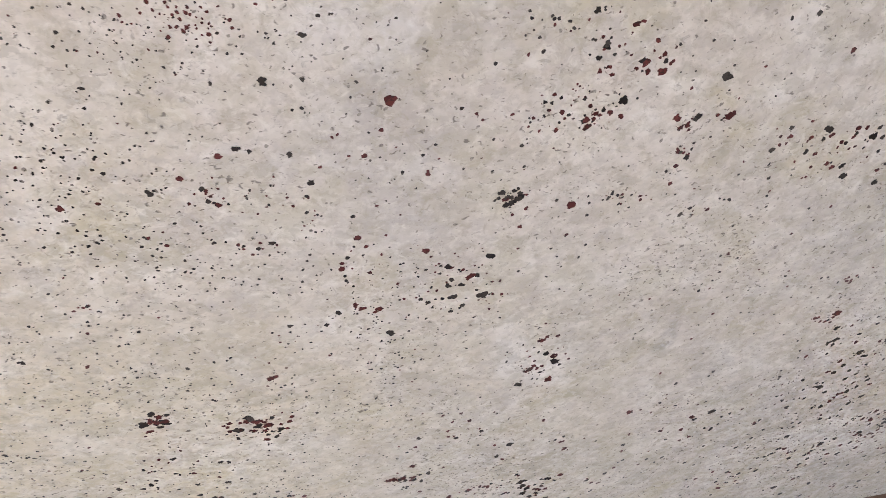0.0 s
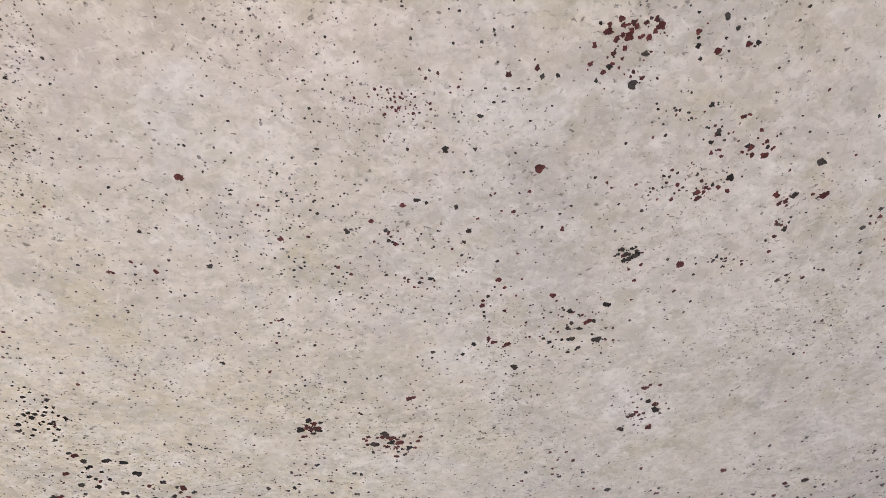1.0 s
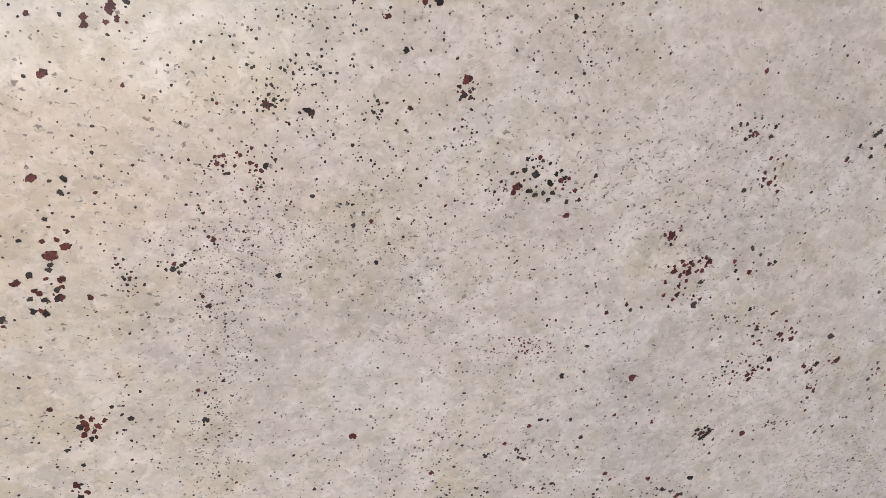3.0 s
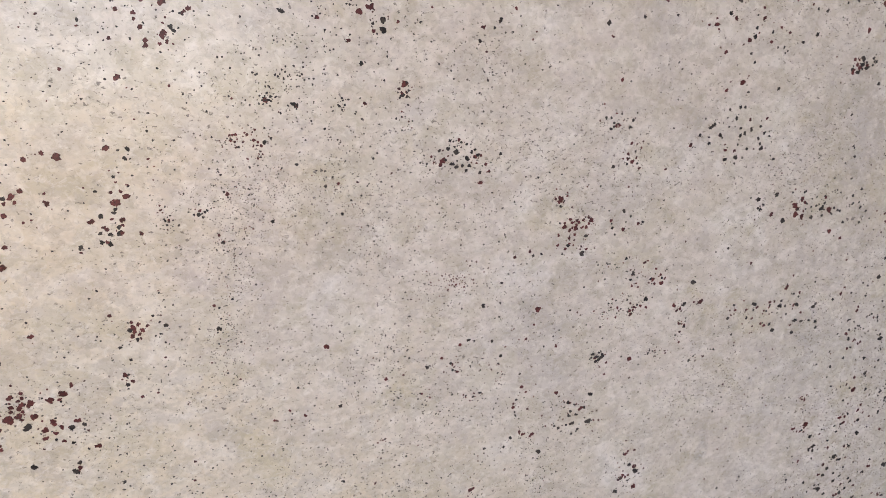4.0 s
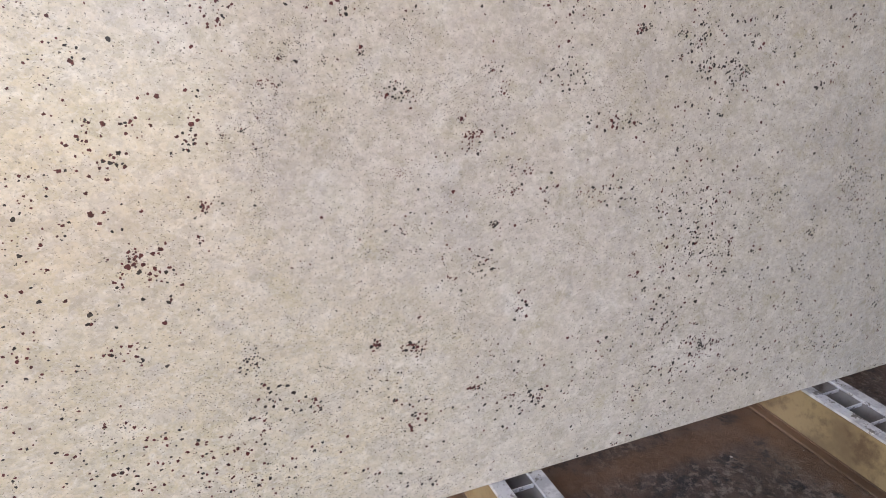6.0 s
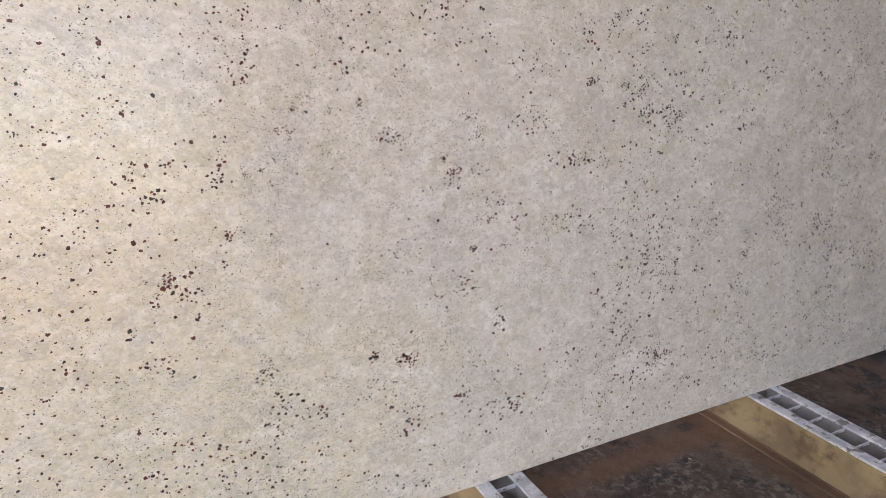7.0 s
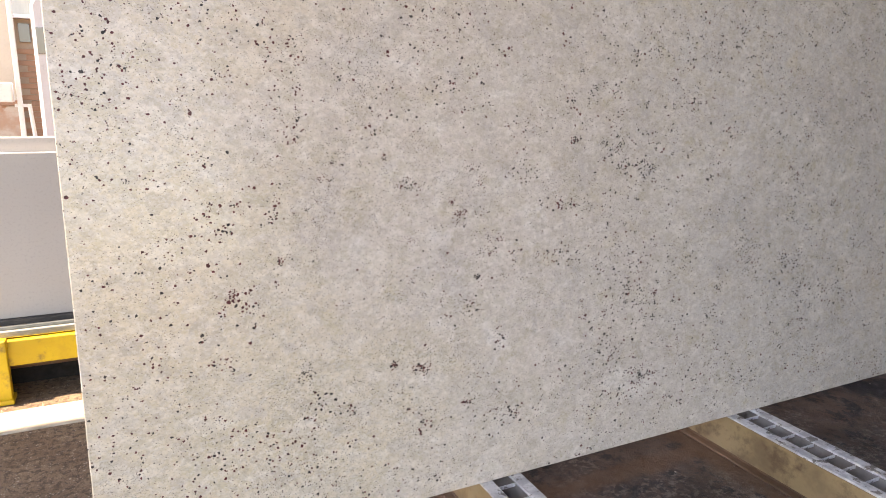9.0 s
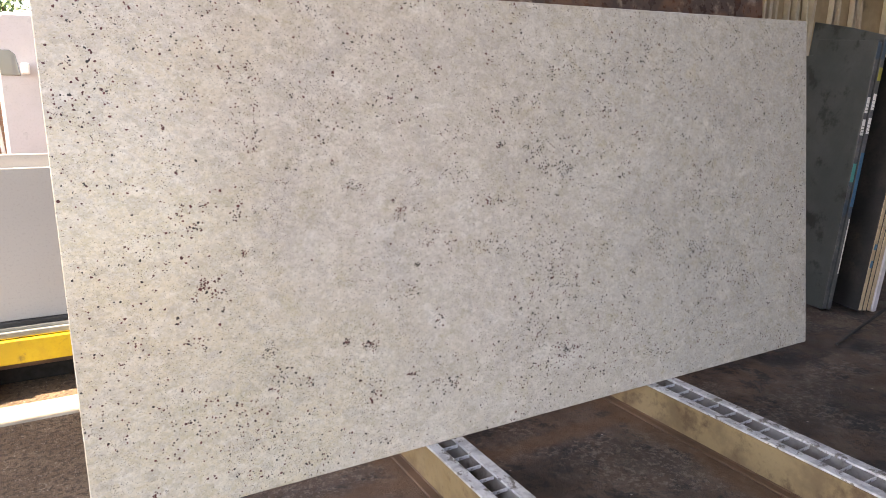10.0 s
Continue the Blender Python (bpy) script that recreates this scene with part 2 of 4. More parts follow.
def stained_concrete():
    n = Nodes("stained_concrete", 0.7)
    c = n.mix(n.ramp(n.noise(2.2, 6, 0.65), 0.42, 0.58), (0.105, 0.070, 0.050), (0.062, 0.043, 0.033))
    c = n.mix(n.ramp(n.noise(3.4, 10, 0.78, 0.4, n.stretched((1, 1, 1), (0, 0, 0.5), (4, 2, 0))), 0.50, 0.56, 0, 0.9), c, (0.020, 0.018, 0.018))
    # scuffs where the surface has worn to the sand
    worn = n.sums("MULTIPLY", n.ramp(n.noise(2.4, 6, 0.65, 0.3, n.stretched((1, 1, 1), (0, 0, 0), (9, 5, 0))), 0.44, 0.58), n.ramp(n.noise(38.0, 8, 0.8), 0.50, 0.57))
    c = n.mix(n.sums("MULTIPLY", worn, 0.6), c, (0.22, 0.185, 0.155))
    c = n.mix(n.ramp(n.noise(24.0, 8, 0.8, 0.0, n.stretched((1, 1, 1), (0, 0, 0), (1, 8, 0))), 0.54, 0.60, 0, 0.7), c, (0.026, 0.022, 0.02))
    # rust washed off the rack, along its rails and base beam
    where = n.add("ShaderNodeSeparateXYZ")
    n.link(n.coords, where.inputs[0])
    edge = n.noise(5.0, 7, 0.7, 0.3, n.stretched((1, 1, 1), (0, 0, 0), (2, 7, 0)))
    for axis, at, reach in ((0, 1.03, 0.15), (0, 2.12, 0.15), (1, 0.06, 0.11)):
        away = n.sums("ABSOLUTE", n.sums("SUBTRACT", where.outputs[axis], at), 0.0)
        stain = n.ramp(n.sums("ADD", n.sums("DIVIDE", away, reach), n.sums("MULTIPLY", edge, 1.6)), 1.45, 0.95, 0, 0.75)
        ends = n.sums("MULTIPLY", n.ramp(where.outputs[1 - axis], -2.1, -1.7 if axis == 0 else -2.0), n.ramp(where.outputs[1 - axis], 2.6, 2.3) if axis else n.ramp(where.outputs[1], 0.9, 0.6))
        c = n.mix(n.sums("MULTIPLY", stain, ends), c, (0.120, 0.066, 0.036))
    chips = n.ramp(n.cells(9.0).outputs["Distance"], 0.05, 0.035, 0, 0.9)
    c = n.mix(chips, c, (0.42, 0.38, 0.34))
    n.colour(c)
    n.rough(n.ramp(n.noise(6.0, 4), 0.35, 0.65, 0.5, 0.85))
    n.bump(n.sums("ADD", n.noise(45.0, 6, 0.75), n.noise(7.0, 4)), 0.8, 0.006)
    return n.mat


FLOOR = stained_concrete()


def gritty_tarmac():
    n = Nodes("gritty_tarmac", 0.9)
    c = n.mix(n.ramp(n.noise(3.0, 6, 0.65), 0.4, 0.62), (0.135, 0.088, 0.052), (0.18, 0.125, 0.078))
    c = n.mix(n.ramp(n.noise(45.0, 6, 0.75), 0.48, 0.58, 0, 0.85), c, (0.05, 0.034, 0.022))
    grit = n.cells(120.0)
    c = n.mix(n.sums("MULTIPLY", n.ramp(grit.outputs["Distance"], 0.34, 0.2), n.ramp(n.noise(30.0, 3), 0.5, 0.6)), c, (0.34, 0.285, 0.22))
    n.colour(c)
    n.bump(n.sums("ADD", n.noise(80.0, 5, 0.75), n.noise(16.0, 4, 0.6)), 1.0, 0.010)
    return n.mat


YARD = gritty_tarmac()
GALVANISED = surface("worn_galvanised_steel", (0.62, 0.62, 0.62), (0.40, 0.40, 0.41), 22.0, 120, 0.5, 0.2, dirt=(0.17, 0.15, 0.135), dirt_scale=30, dirt_at=(0.54, 0.62), bump=0.4, distance=0.001)
STEEL = surface("dirty_grey_steel", (0.24, 0.225, 0.21), (0.17, 0.15, 0.135), 6.0, 60, 0.6, dirt=(0.09, 0.07, 0.055), dirt_scale=8.0)
OCHRE = surface("stained_ochre_paint", (0.27, 0.19, 0.10), (0.17, 0.112, 0.060), 5.0, 50, 0.5, dirt=(0.115, 0.068, 0.036), dirt_scale=7.0, dirt_at=(0.50, 0.64), bump=0.35)
BROWN = surface("rusty_brown_paint", (0.12, 0.066, 0.036), (0.085, 0.048, 0.028), 3.0, 50, 0.6, dirt=(0.06, 0.04, 0.03), dirt_scale=3.0)
YELLOW = surface("chipped_yellow_paint", (0.62, 0.41, 0.015), (0.54, 0.34, 0.015), 5.0, 60, 0.45, dirt=(0.16, 0.10, 0.035), dirt_scale=9.0, dirt_at=(0.54, 0.72))
WHITE_STONE = surface("pale_grey_stone", (0.41, 0.39, 0.36), (0.395, 0.375, 0.345), 0.8, 90, 0.5, bump=0.03)
VAN_PAINT = surface("dusty_silver_white_paint", (0.46, 0.46, 0.48), (0.42, 0.42, 0.435), 1.5, 60, 0.35, bump=0.03)
WHITE_PAINT = surface("white_paint", (0.80, 0.80, 0.79), (0.76, 0.76, 0.75), 3.0, 60, 0.4, bump=0.08)
ALUMINIUM = surface("dull_aluminium", (0.30, 0.31, 0.29), (0.22, 0.23, 0.21), 8, 90, 0.5, 0.5)
# near-black that stands in for the deep shade under the yellow rack
RACK_SHADE = surface("under_rack_shade", (0.008, 0.007, 0.006), (0.014, 0.011, 0.009), 9, 70, 0.9, bump=0.5)
RUBBER = surface("black_rubber", (0.03, 0.03, 0.03), (0.05, 0.048, 0.045), 8, 90, 0.7)
GREY_GLASSY = surface("dark_grey_green_stone", (0.034, 0.041, 0.041), (0.050, 0.056, 0.056), 2.0, 70, 0.5, dirt=(0.010, 0.012, 0.012), dirt_scale=4.5, dirt_at=(0.52, 0.62), bump=0.1)
# its brown patches paint in the reflections on the polished face
BLACK_STONE = surface("polished_black_stone", (0.03, 0.03, 0.031), (0.05, 0.045, 0.042), 2.5, 60, 0.12, dirt=(0.10, 0.075, 0.055), dirt_scale=2.2, bump=0.05)
EDGE_DARK = surface("paint_marked_dark_edge", (0.07, 0.072, 0.075), (0.12, 0.12, 0.12), 8, 80, 0.6, dirt=(0.045, 0.07, 0.095), dirt_scale=5, dirt_at=(0.5, 0.58))
EDGE_TAN = surface("tan_sawn_stone_edge", (0.48, 0.37, 0.25), (0.40, 0.30, 0.20), 9, 90, 0.7, dirt=(0.24, 0.17, 0.11), dirt_scale=6)
LILAC_STONE = surface("pale_lilac_stone", (0.52, 0.50, 0.52), (0.45, 0.43, 0.45), 3, 90, 0.3)
LABEL = surface("white_paper_label", (0.75, 0.75, 0.73), (0.70, 0.70, 0.68), 20, 200, 0.6)
INK = surface("black_ink", (0.03, 0.03, 0.03), (0.04, 0.04, 0.04), 20, 200, 0.6)
BLUE_PAINT = surface("blue_paint_mark", (0.03, 0.12, 0.22), (0.04, 0.15, 0.25), 20, 200, 0.6)
TEAL_PAINT = surface("teal_paint_mark", (0.05, 0.30, 0.27), (0.05, 0.25, 0.22), 20, 200, 0.6)
YELLOW_MARK = surface("yellow_paint_mark", (0.34, 0.31, 0.06), (0.30, 0.27, 0.06), 20, 200, 0.6)
RUST_STONE = surface("rust_red_stone", (0.10, 0.065, 0.055), (0.20, 0.105, 0.07), 4.0, 40, 0.3, dirt=(0.40, 0.31, 0.26), dirt_scale=3.5, dirt_at=(0.55, 0.66))
PLY = surface("tan_plywood", (0.44, 0.33, 0.195), (0.36, 0.265, 0.155), 3, 60, 0.7, dirt=(0.16, 0.115, 0.07), dirt_scale=2)
BATTEN = surface("pale_timber", (0.58, 0.50, 0.36), (0.50, 0.42, 0.30), 6, 80, 0.7)
# both blues are picked so that unseen walls and roof bounce cooler light
SHED = surface("cool_blue_grey", (0.10, 0.145, 0.19), (0.085, 0.12, 0.16), 1.5, 40, 0.6)
CEILING = surface("cool_pale_blue", (0.40, 0.50, 0.60), (0.37, 0.47, 0.57), 1.5, 40, 0.6)
BRICK = surface("tan_brick", (0.34, 0.185, 0.11), (0.28, 0.145, 0.085), 4.0, 40, 0.85, bump=0.4)
WORN_BRICK = surface("worn_limewashed_brick", (0.48, 0.38, 0.29), (0.42, 0.26, 0.17), 2.5, 30, 0.9, low=0.45, high=0.58, dirt=(0.36, 0.18, 0.10), dirt_scale=3.0, dirt_at=(0.54, 0.62), bump=0.4)
MORTAR = surface("pale_mortar", (0.36, 0.27, 0.19), (0.32, 0.24, 0.17), 6, 60, 0.9)
RENDERED = surface("cream_rendered_wall", (0.58, 0.49, 0.37), (0.52, 0.43, 0.32), 1.2, 40, 0.85)
LEAF = surface("leaf", (0.05, 0.10, 0.025), (0.08, 0.14, 0.035), 3, 30, 0.6)
BARK = surface("bark", (0.10, 0.075, 0.05), (0.07, 0.05, 0.035), 5, 40, 0.9)


def tinted_glass():
    n = Nodes("dark_window_glass", 0.06)
    n.colour((0.10, 0.11, 0.12))
    n.bsdf.inputs["Coat Weight"].default_value = 0.5
    return n.mat


GLASS = tinted_glass()

# ---------------------------------------------------------------- setting
GROUND = tagged(part("ground", box((-400, -400, -0.3), (400, 400, 0.0)), YARD), "brown gritty tarmac yard, partly in hard sunlight", "ground", kind="structure")
# pale tone that paints in the glare of the sunlit ground
SUN_STRIP = surface("pale_sun_strip", (0.38, 0.345, 0.28), (0.30, 0.265, 0.21), 4.0, 60, 0.9, dirt=(0.20, 0.15, 0.10), dirt_scale=6.0, dirt_at=(0.58, 0.70), bump=0.5)
# strip laid along the sunlit band so that it reads as white
tagged(part("pavement", box((-6.0, 1.26, -0.1), (0.24, 1.46, 0.006), 0.003, 1), SUN_STRIP), "pale strip added to whiten the sunlit ground before the yellow rack", "pavement", kind="structure")
FLOOR_OB = tagged(part("floor", box((0.25, -6.0, -0.1), (10.5, 2.45, 0.004)), FLOOR), "dark stained brown concrete floor of the shed", "floor", kind="structure")
# unseen roof, sized for the shadow line on the yard and the light inside
tagged(part("ceiling", box((-4.3, -3.45, 5.0), (5.2, 1.87, 5.08)), CEILING), "unseen shed roof, tinted pale blue for cool bounce light", "ceiling", kind="structure")
# the open strip before this piece is added to brighten the east side
tagged(part("ceiling_east", box((6.4, -3.45, 5.0), (10.7, 1.87, 5.08)), CEILING), "unseen pale blue roof east of a gap added to let in sky light", "ceiling", kind="structure")
# unseen piece, added to keep daylight from leaking in behind the slab
tagged(part("added_ceiling_north", box((0.5, 1.87, 5.0), (10.7, 2.7, 5.08)), CEILING), "unseen shed roof, tinted pale blue for cool bounce light", "ceiling", kind="structure")
# unseen wall, added only to close the east side
tagged(part("added_wall_east", box((10.5, -7.0, 0.0), (10.7, 2.7, 5.0)), SHED), "unseen blue-grey wall added to close off the light", "wall", kind="structure")
WALL_NORTH = tagged(part("wall_north", box((0.5, 2.5, 0.0), (10.5, 2.65, 5.0)), PLY), "tan plywood wall behind pale timber battens", "wall", kind="structure")
# unseen wall, added to hold back low sky light from the front right
tagged(part("added_wall_south", box((1.0, -3.8, 0.0), (10.5, -3.65, 5.0)), SHED), "unseen blue-grey wall added to close off the light", "wall", kind="structure")


def wall_batten(x, lean, width):
    m = pose(x, 2.46, 0.0, 0, lean, 0)
    ob = part("batten", box((-width / 2, -0.03, 0.0), (width / 2, 0.03, 3.6), 0.004, 1), BATTEN, WALL_NORTH)
    ob.matrix_basis = m
    return ob


for i in range(32):
    wall_batten(4.9 + 0.165 * i + random.uniform(-0.03, 0.03), random.uniform(-5, 6), random.choice((0.03, 0.035, 0.05)))

# ---------------------------------------------------------------- rack with two ladder rails
LEAN = 7.27
LEFT, WIDTH, HEIGHT, THICK = 0.021, 3.282, 1.610, 0.03
REST = 0.16


def ladder_rail(rack, x0, x1, y0, y1):
    """Two steel bars on edge with thin rungs between them."""
    w = 0.042
    for a, b, name in ((x0, x0 + w, "left_bar"), (x1 - w, x1, "right_bar")):
        part("bar_web", box((a + 0.003, y0, 0.0), (b - 0.003, y1, REST - 0.010), 0.003, 1), OCHRE if name == "left_bar" else STEEL, rack, "stained ochre painted web" if name == "left_bar" else "dirty grey steel web")
        part("bar_top", box((a, y0, REST - 0.010), (b, y1, REST - 0.001), 0.003, 2), GALVANISED, rack, "worn galvanised top")
        if name == "left_bar":
            part("bar_foot", box((a - 0.034, y0, 0.004), (a + 0.003, y1, 0.013), 0.003, 1), BROWN, rack, "rusty brown foot flange")
            part("weld_bead", rod((a + 0.002, y0, 0.0135), (a + 0.002, y1, 0.0135), 0.0045, 6), BROWN, rack)
    y = -0.104 + 0.0772 * math.ceil((y0 + 0.104) / 0.0772)
    rung = None
    while y < y1:
        if rung is None:
            rung = part("rung", box((x0 + w - 0.004, -0.0018, REST - 0.022), (x1 - w + 0.004, 0.0018, REST - 0.010), 0.0006, 1), GALVANISED, rack)
            rung.location = (0, y, 0)
        else:
            o = rung.copy()
            scene.collection.objects.link(o)
            o.location = (0, y + random.uniform(-0.002, 0.002), 0)
        y += 0.0772


rack = thing("slab_rack", pose(0, 0, 0), "ochre steel slab rack with galvanised ladder rails on the floor", "rack")
ladder_rail(rack, 1.081, 1.228, -1.7, 0.55)
ladder_rail(rack, 2.175, 2.341, -1.7, 0.55)
part("base_beam", box((1.0, 0.56, 0.004), (2.42, 0.64, 0.13), 0.006), BROWN, rack, "rusty brown base beam")
for x in (0.9, 1.7, 2.5):
    post = part("back_post", box((-0.03, 0.036, 0.03), (0.03, 0.096, 1.40), 0.005, 1), BROWN, rack)
    post.matrix_basis = pose(x, 0, REST, -LEAN, 0, 0)

# ---------------------------------------------------------------- granite slab
slab = thing("granite_slab", pose(0, 0, REST, -LEAN, 0, 0), "large polished cream granite slab with garnet specks standing on rails", "stone slab")


def slab_body():
    """A plate with softly uneven sawn edges."""
    pts = []
    def wobble(k):
        return 0.0009 * noise.noise(Vector((k, 3.1, 0))) + 0.0006 * noise.noise(Vector((k * 5, 7.7, 0)))
    n, m = 90, 46
    for i in range(n):
        pts.append((WIDTH * i / n, wobble(i * 0.7)))
    for i in range(m):
        pts.append((WIDTH + wobble(60 + i * 0.7), HEIGHT * i / m))
    for i in range(n):
        pts.append((WIDTH * (1 - i / n), HEIGHT + wobble(120 + i * 0.7)))
    for i in range(m):
        pts.append((wobble(200 + i * 0.7), HEIGHT * (1 - i / m)))
    cut = 0.006
    pts = [p for p in pts if not ((p[0] < 0.01 or p[0] > WIDTH - 0.01) and (p[1] < 0.01 or p[1] > HEIGHT - 0.01))]
    pts += [(0.002, 0.0), (0.0, 0.002), (WIDTH - cut, 0.0), (WIDTH, cut), (WIDTH, HEIGHT - 0.002), (WIDTH - 0.002, HEIGHT), (0.002, HEIGHT), (0.0, HEIGHT - 0.002)]
    pts = sorted(pts, key=lambda p: math.atan2((p[1] - HEIGHT / 2) / HEIGHT, (p[0] - WIDTH / 2) / WIDTH))
    bm = outline([(LEFT + u + 0.008 * (1 - v / HEIGHT) * (1 - u / WIDTH), v * (0.95 + 0.05 * u / WIDTH)) for u, v in pts], THICK)
    front = [e for e in bm.edges if all(abs(v.co.y) < 1e-6 for v in e.verts) or all(abs(v.co.y - THICK) < 1e-6 for v in e.verts)]
    bmesh.ops.bevel(bm, geom=front, offset=0.0025, segments=1, affect="EDGES")
    return bm


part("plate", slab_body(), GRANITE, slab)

# Large grains by zone of the stone: (across, up, half-width), millimetres from the slab's lower left corner
WEST_MARGIN = [(36, 1296, 4.3), (72, 416, 4.0), (88, 1214, 4.7), (98, 432, 3.7), (106, 409, 4.0), (139, 471, 4.7), (154, 650, 4.0), (156, 969, 5.6), (159, 1003, 4.8), (159, 1374, 3.9), (166, 752, 5.6), (182, 520, 4.0), (195, 1250, 4.7), (214, 760, 4.8), (215, 1122, 4.0), (215, 698, 4.2), (245, 1201, 4.0), (309, 1124, 5.1), (325, 756, 5.2), (340, 675, 2.7), (341, 488, 3.8)]
WEST_CLUMP = [(346, 625, 4.1), (354, 628, 3.2), (354, 639, 3.7), (360, 492, 3.2), (368, 658, 5.0), (369, 672, 2.8), (371, 846, 3.5), (372, 768, 2.9), (377, 662, 3.5), (383, 688, 3.1), (384, 829, 2.7), (384, 597, 3.7), (391, 852, 2.7), (394, 884, 3.5), (396, 902, 2.9), (400, 641, 4.1), (401, 753, 3.1), (409, 462, 4.7), (411, 675, 3.1), (416, 547, 5.2), (417, 642, 3.2), (418, 940, 3.1), (430, 587, 4.0), (430, 1371, 4.2), (432, 693, 3.7), (434, 895, 3.1), (435, 945, 3.2)]
DUST_BAND = [(447, 942, 4.5), (450, 612, 3.7), (458, 847, 3.1), (487, 697, 3.4), (494, 949, 3.9), (495, 895, 2.8), (500, 754, 3.5), (503, 739, 2.3), (506, 746, 3.4), (508, 900, 3.0), (510, 939, 2.7), (511, 1019, 4.4), (513, 949, 2.3), (536, 1067, 2.4), (540, 1050, 2.4), (557, 1061, 4.4), (588, 744, 3.0), (639, 1268, 4.7), (648, 954, 2.2), (651, 999, 3.8), (682, 993, 2.7), (709, 707, 4.0), (726, 625, 3.3), (769, 504, 2.2), (783, 655, 2.2), (799, 1005, 2.3), (802, 1016, 4.5)]
RING = [(805, 657, 2.7), (805, 427, 7.0), (823, 1294, 4.7), (830, 628, 1.7), (836, 665, 2.2), (841, 621, 1.7), (849, 931, 3.9), (856, 676, 2.7), (868, 667, 2.2), (871, 657, 1.7), (877, 654, 2.1), (880, 692, 2.1), (884, 1415, 4.7), (889, 934, 2.3), (891, 399, 9.4), (891, 697, 2.2), (896, 903, 2.7), (899, 695, 1.7), (901, 614, 1.8), (905, 469, 4.6), (910, 743, 3.3), (910, 619, 2.1), (923, 692, 2.7)]
CENTRE = [(937, 670, 2.1), (959, 542, 3.3), (960, 590, 2.3), (982, 544, 7.2), (985, 730, 4.8), (1000, 513, 5.0), (1006, 869, 2.8), (1008, 879, 5.7), (1015, 842, 3.4), (1017, 675, 2.2), (1023, 603, 3.7), (1023, 868, 2.7), (1025, 846, 5.5), (1036, 270, 9.5), (1043, 806, 4.2), (1047, 841, 3.2), (1053, 850, 3.8), (1074, 657, 2.7), (1075, 918, 3.2)]
EAST_CLUMP = [(1077, 1028, 3.7), (1104, 924, 3.2), (1125, 771, 3.7), (1128, 712, 3.1), (1135, 643, 3.7), (1150, 733, 4.2), (1155, 486, 7.8), (1170, 754, 4.2), (1171, 423, 5.0), (1202, 1094, 5.6), (1209, 713, 3.7), (1214, 1319, 9.7), (1215, 718, 4.1), (1220, 683, 4.2), (1224, 750, 4.2), (1241, 722, 4.6), (1255, 1027, 4.7), (1286, 346, 4.1), (1311, 1067, 5.7), (1344, 873, 4.6), (1383, 838, 7.8), (1395, 730, 5.1), (1398, 860, 4.6), (1427, 850, 4.7), (1438, 1042, 4.3), (1453, 1056, 5.8), (1453, 815, 4.7), (1472, 534, 6.0), (1476, 1269, 7.4), (1481, 479, 8.2)]
EAST = [(1553, 625, 5.6), (1571, 986, 5.7), (1630, 966, 6.9), (1633, 1022, 5.8), (1681, 931, 4.8), (1686, 311, 6.6), (1724, 237, 6.7), (1781, 909, 6.6), (1792, 526, 8.9), (1814, 1009, 6.6), (1839, 141, 7.0), (1855, 323, 7.2), (1910, 283, 5.5), (2045, 914, 10.9), (2092, 279, 7.5), (2364, 643, 7.7), (2449, 238, 9.9), (2527, 915, 9.9)]
# Clumps of small grains: (across, up, half-width, half-height, count, grain, share of garnet), millimetres
CLUMPS_WEST_LOW = [(300, 578, 10, 10, 7, 4.6, 0.1), (302, 330, 85, 45, 54, 1.9, 0.15), (352, 633, 9, 12, 6, 6.2, 0.95), (366, 503, 15, 16, 7, 5.6, 0.7), (378, 670, 10, 18, 9, 6.1, 0.95), (413, 653, 28, 29, 14, 4.4, 0.6), (427, 590, 8, 8, 4, 5.3, 0.3)]
CLUMPS_WEST_HIGH = [(116, 1072, 61, 40, 34, 1.7, 0.8), (148, 1312, 98, 92, 22, 1.9, 0.8), (185, 1254, 50, 33, 47, 1.4, 0.15), (279, 1161, 26, 35, 16, 1.8, 0.8), (340, 1351, 139, 83, 16, 1.9, 0.8), (368, 841, 25, 12, 12, 4.1, 0.6), (390, 1205, 35, 29, 22, 1.9, 0.8), (405, 900, 32, 11, 10, 4.1, 0.9)]
CLUMPS_BAND_LOW = [(487, 692, 8, 10, 10, 2.3, 0.5), (502, 750, 6, 9, 9, 3.8, 0.9), (522, 755, 8, 10, 6, 2.4, 0.4), (554, 443, 20, 30, 40, 2.8, 0.05), (582, 343, 35, 32, 26, 4.5, 0.2), (587, 743, 4, 4, 8, 1.9, 0), (597, 715, 25, 44, 160, 0.9, 0.15), (607, 820, 23, 60, 240, 0.8, 0.1)]
CLUMPS_BAND_HIGH = [(484, 872, 17, 15, 16, 3.2, 0.5), (500, 901, 10, 6, 4, 4.9, 0.9), (539, 882, 3, 5, 5, 1.7, 0.9), (544, 868, 8, 8, 20, 1.3, 0.1), (548, 1087, 39, 46, 22, 2.0, 0.8), (579, 880, 9, 4, 10, 1.7, 0.2), (610, 955, 20, 7, 14, 1.2, 0.9), (628, 959, 17, 8, 22, 1.4, 0.95), (629, 889, 66, 50, 500, 0.7, 0.15)]
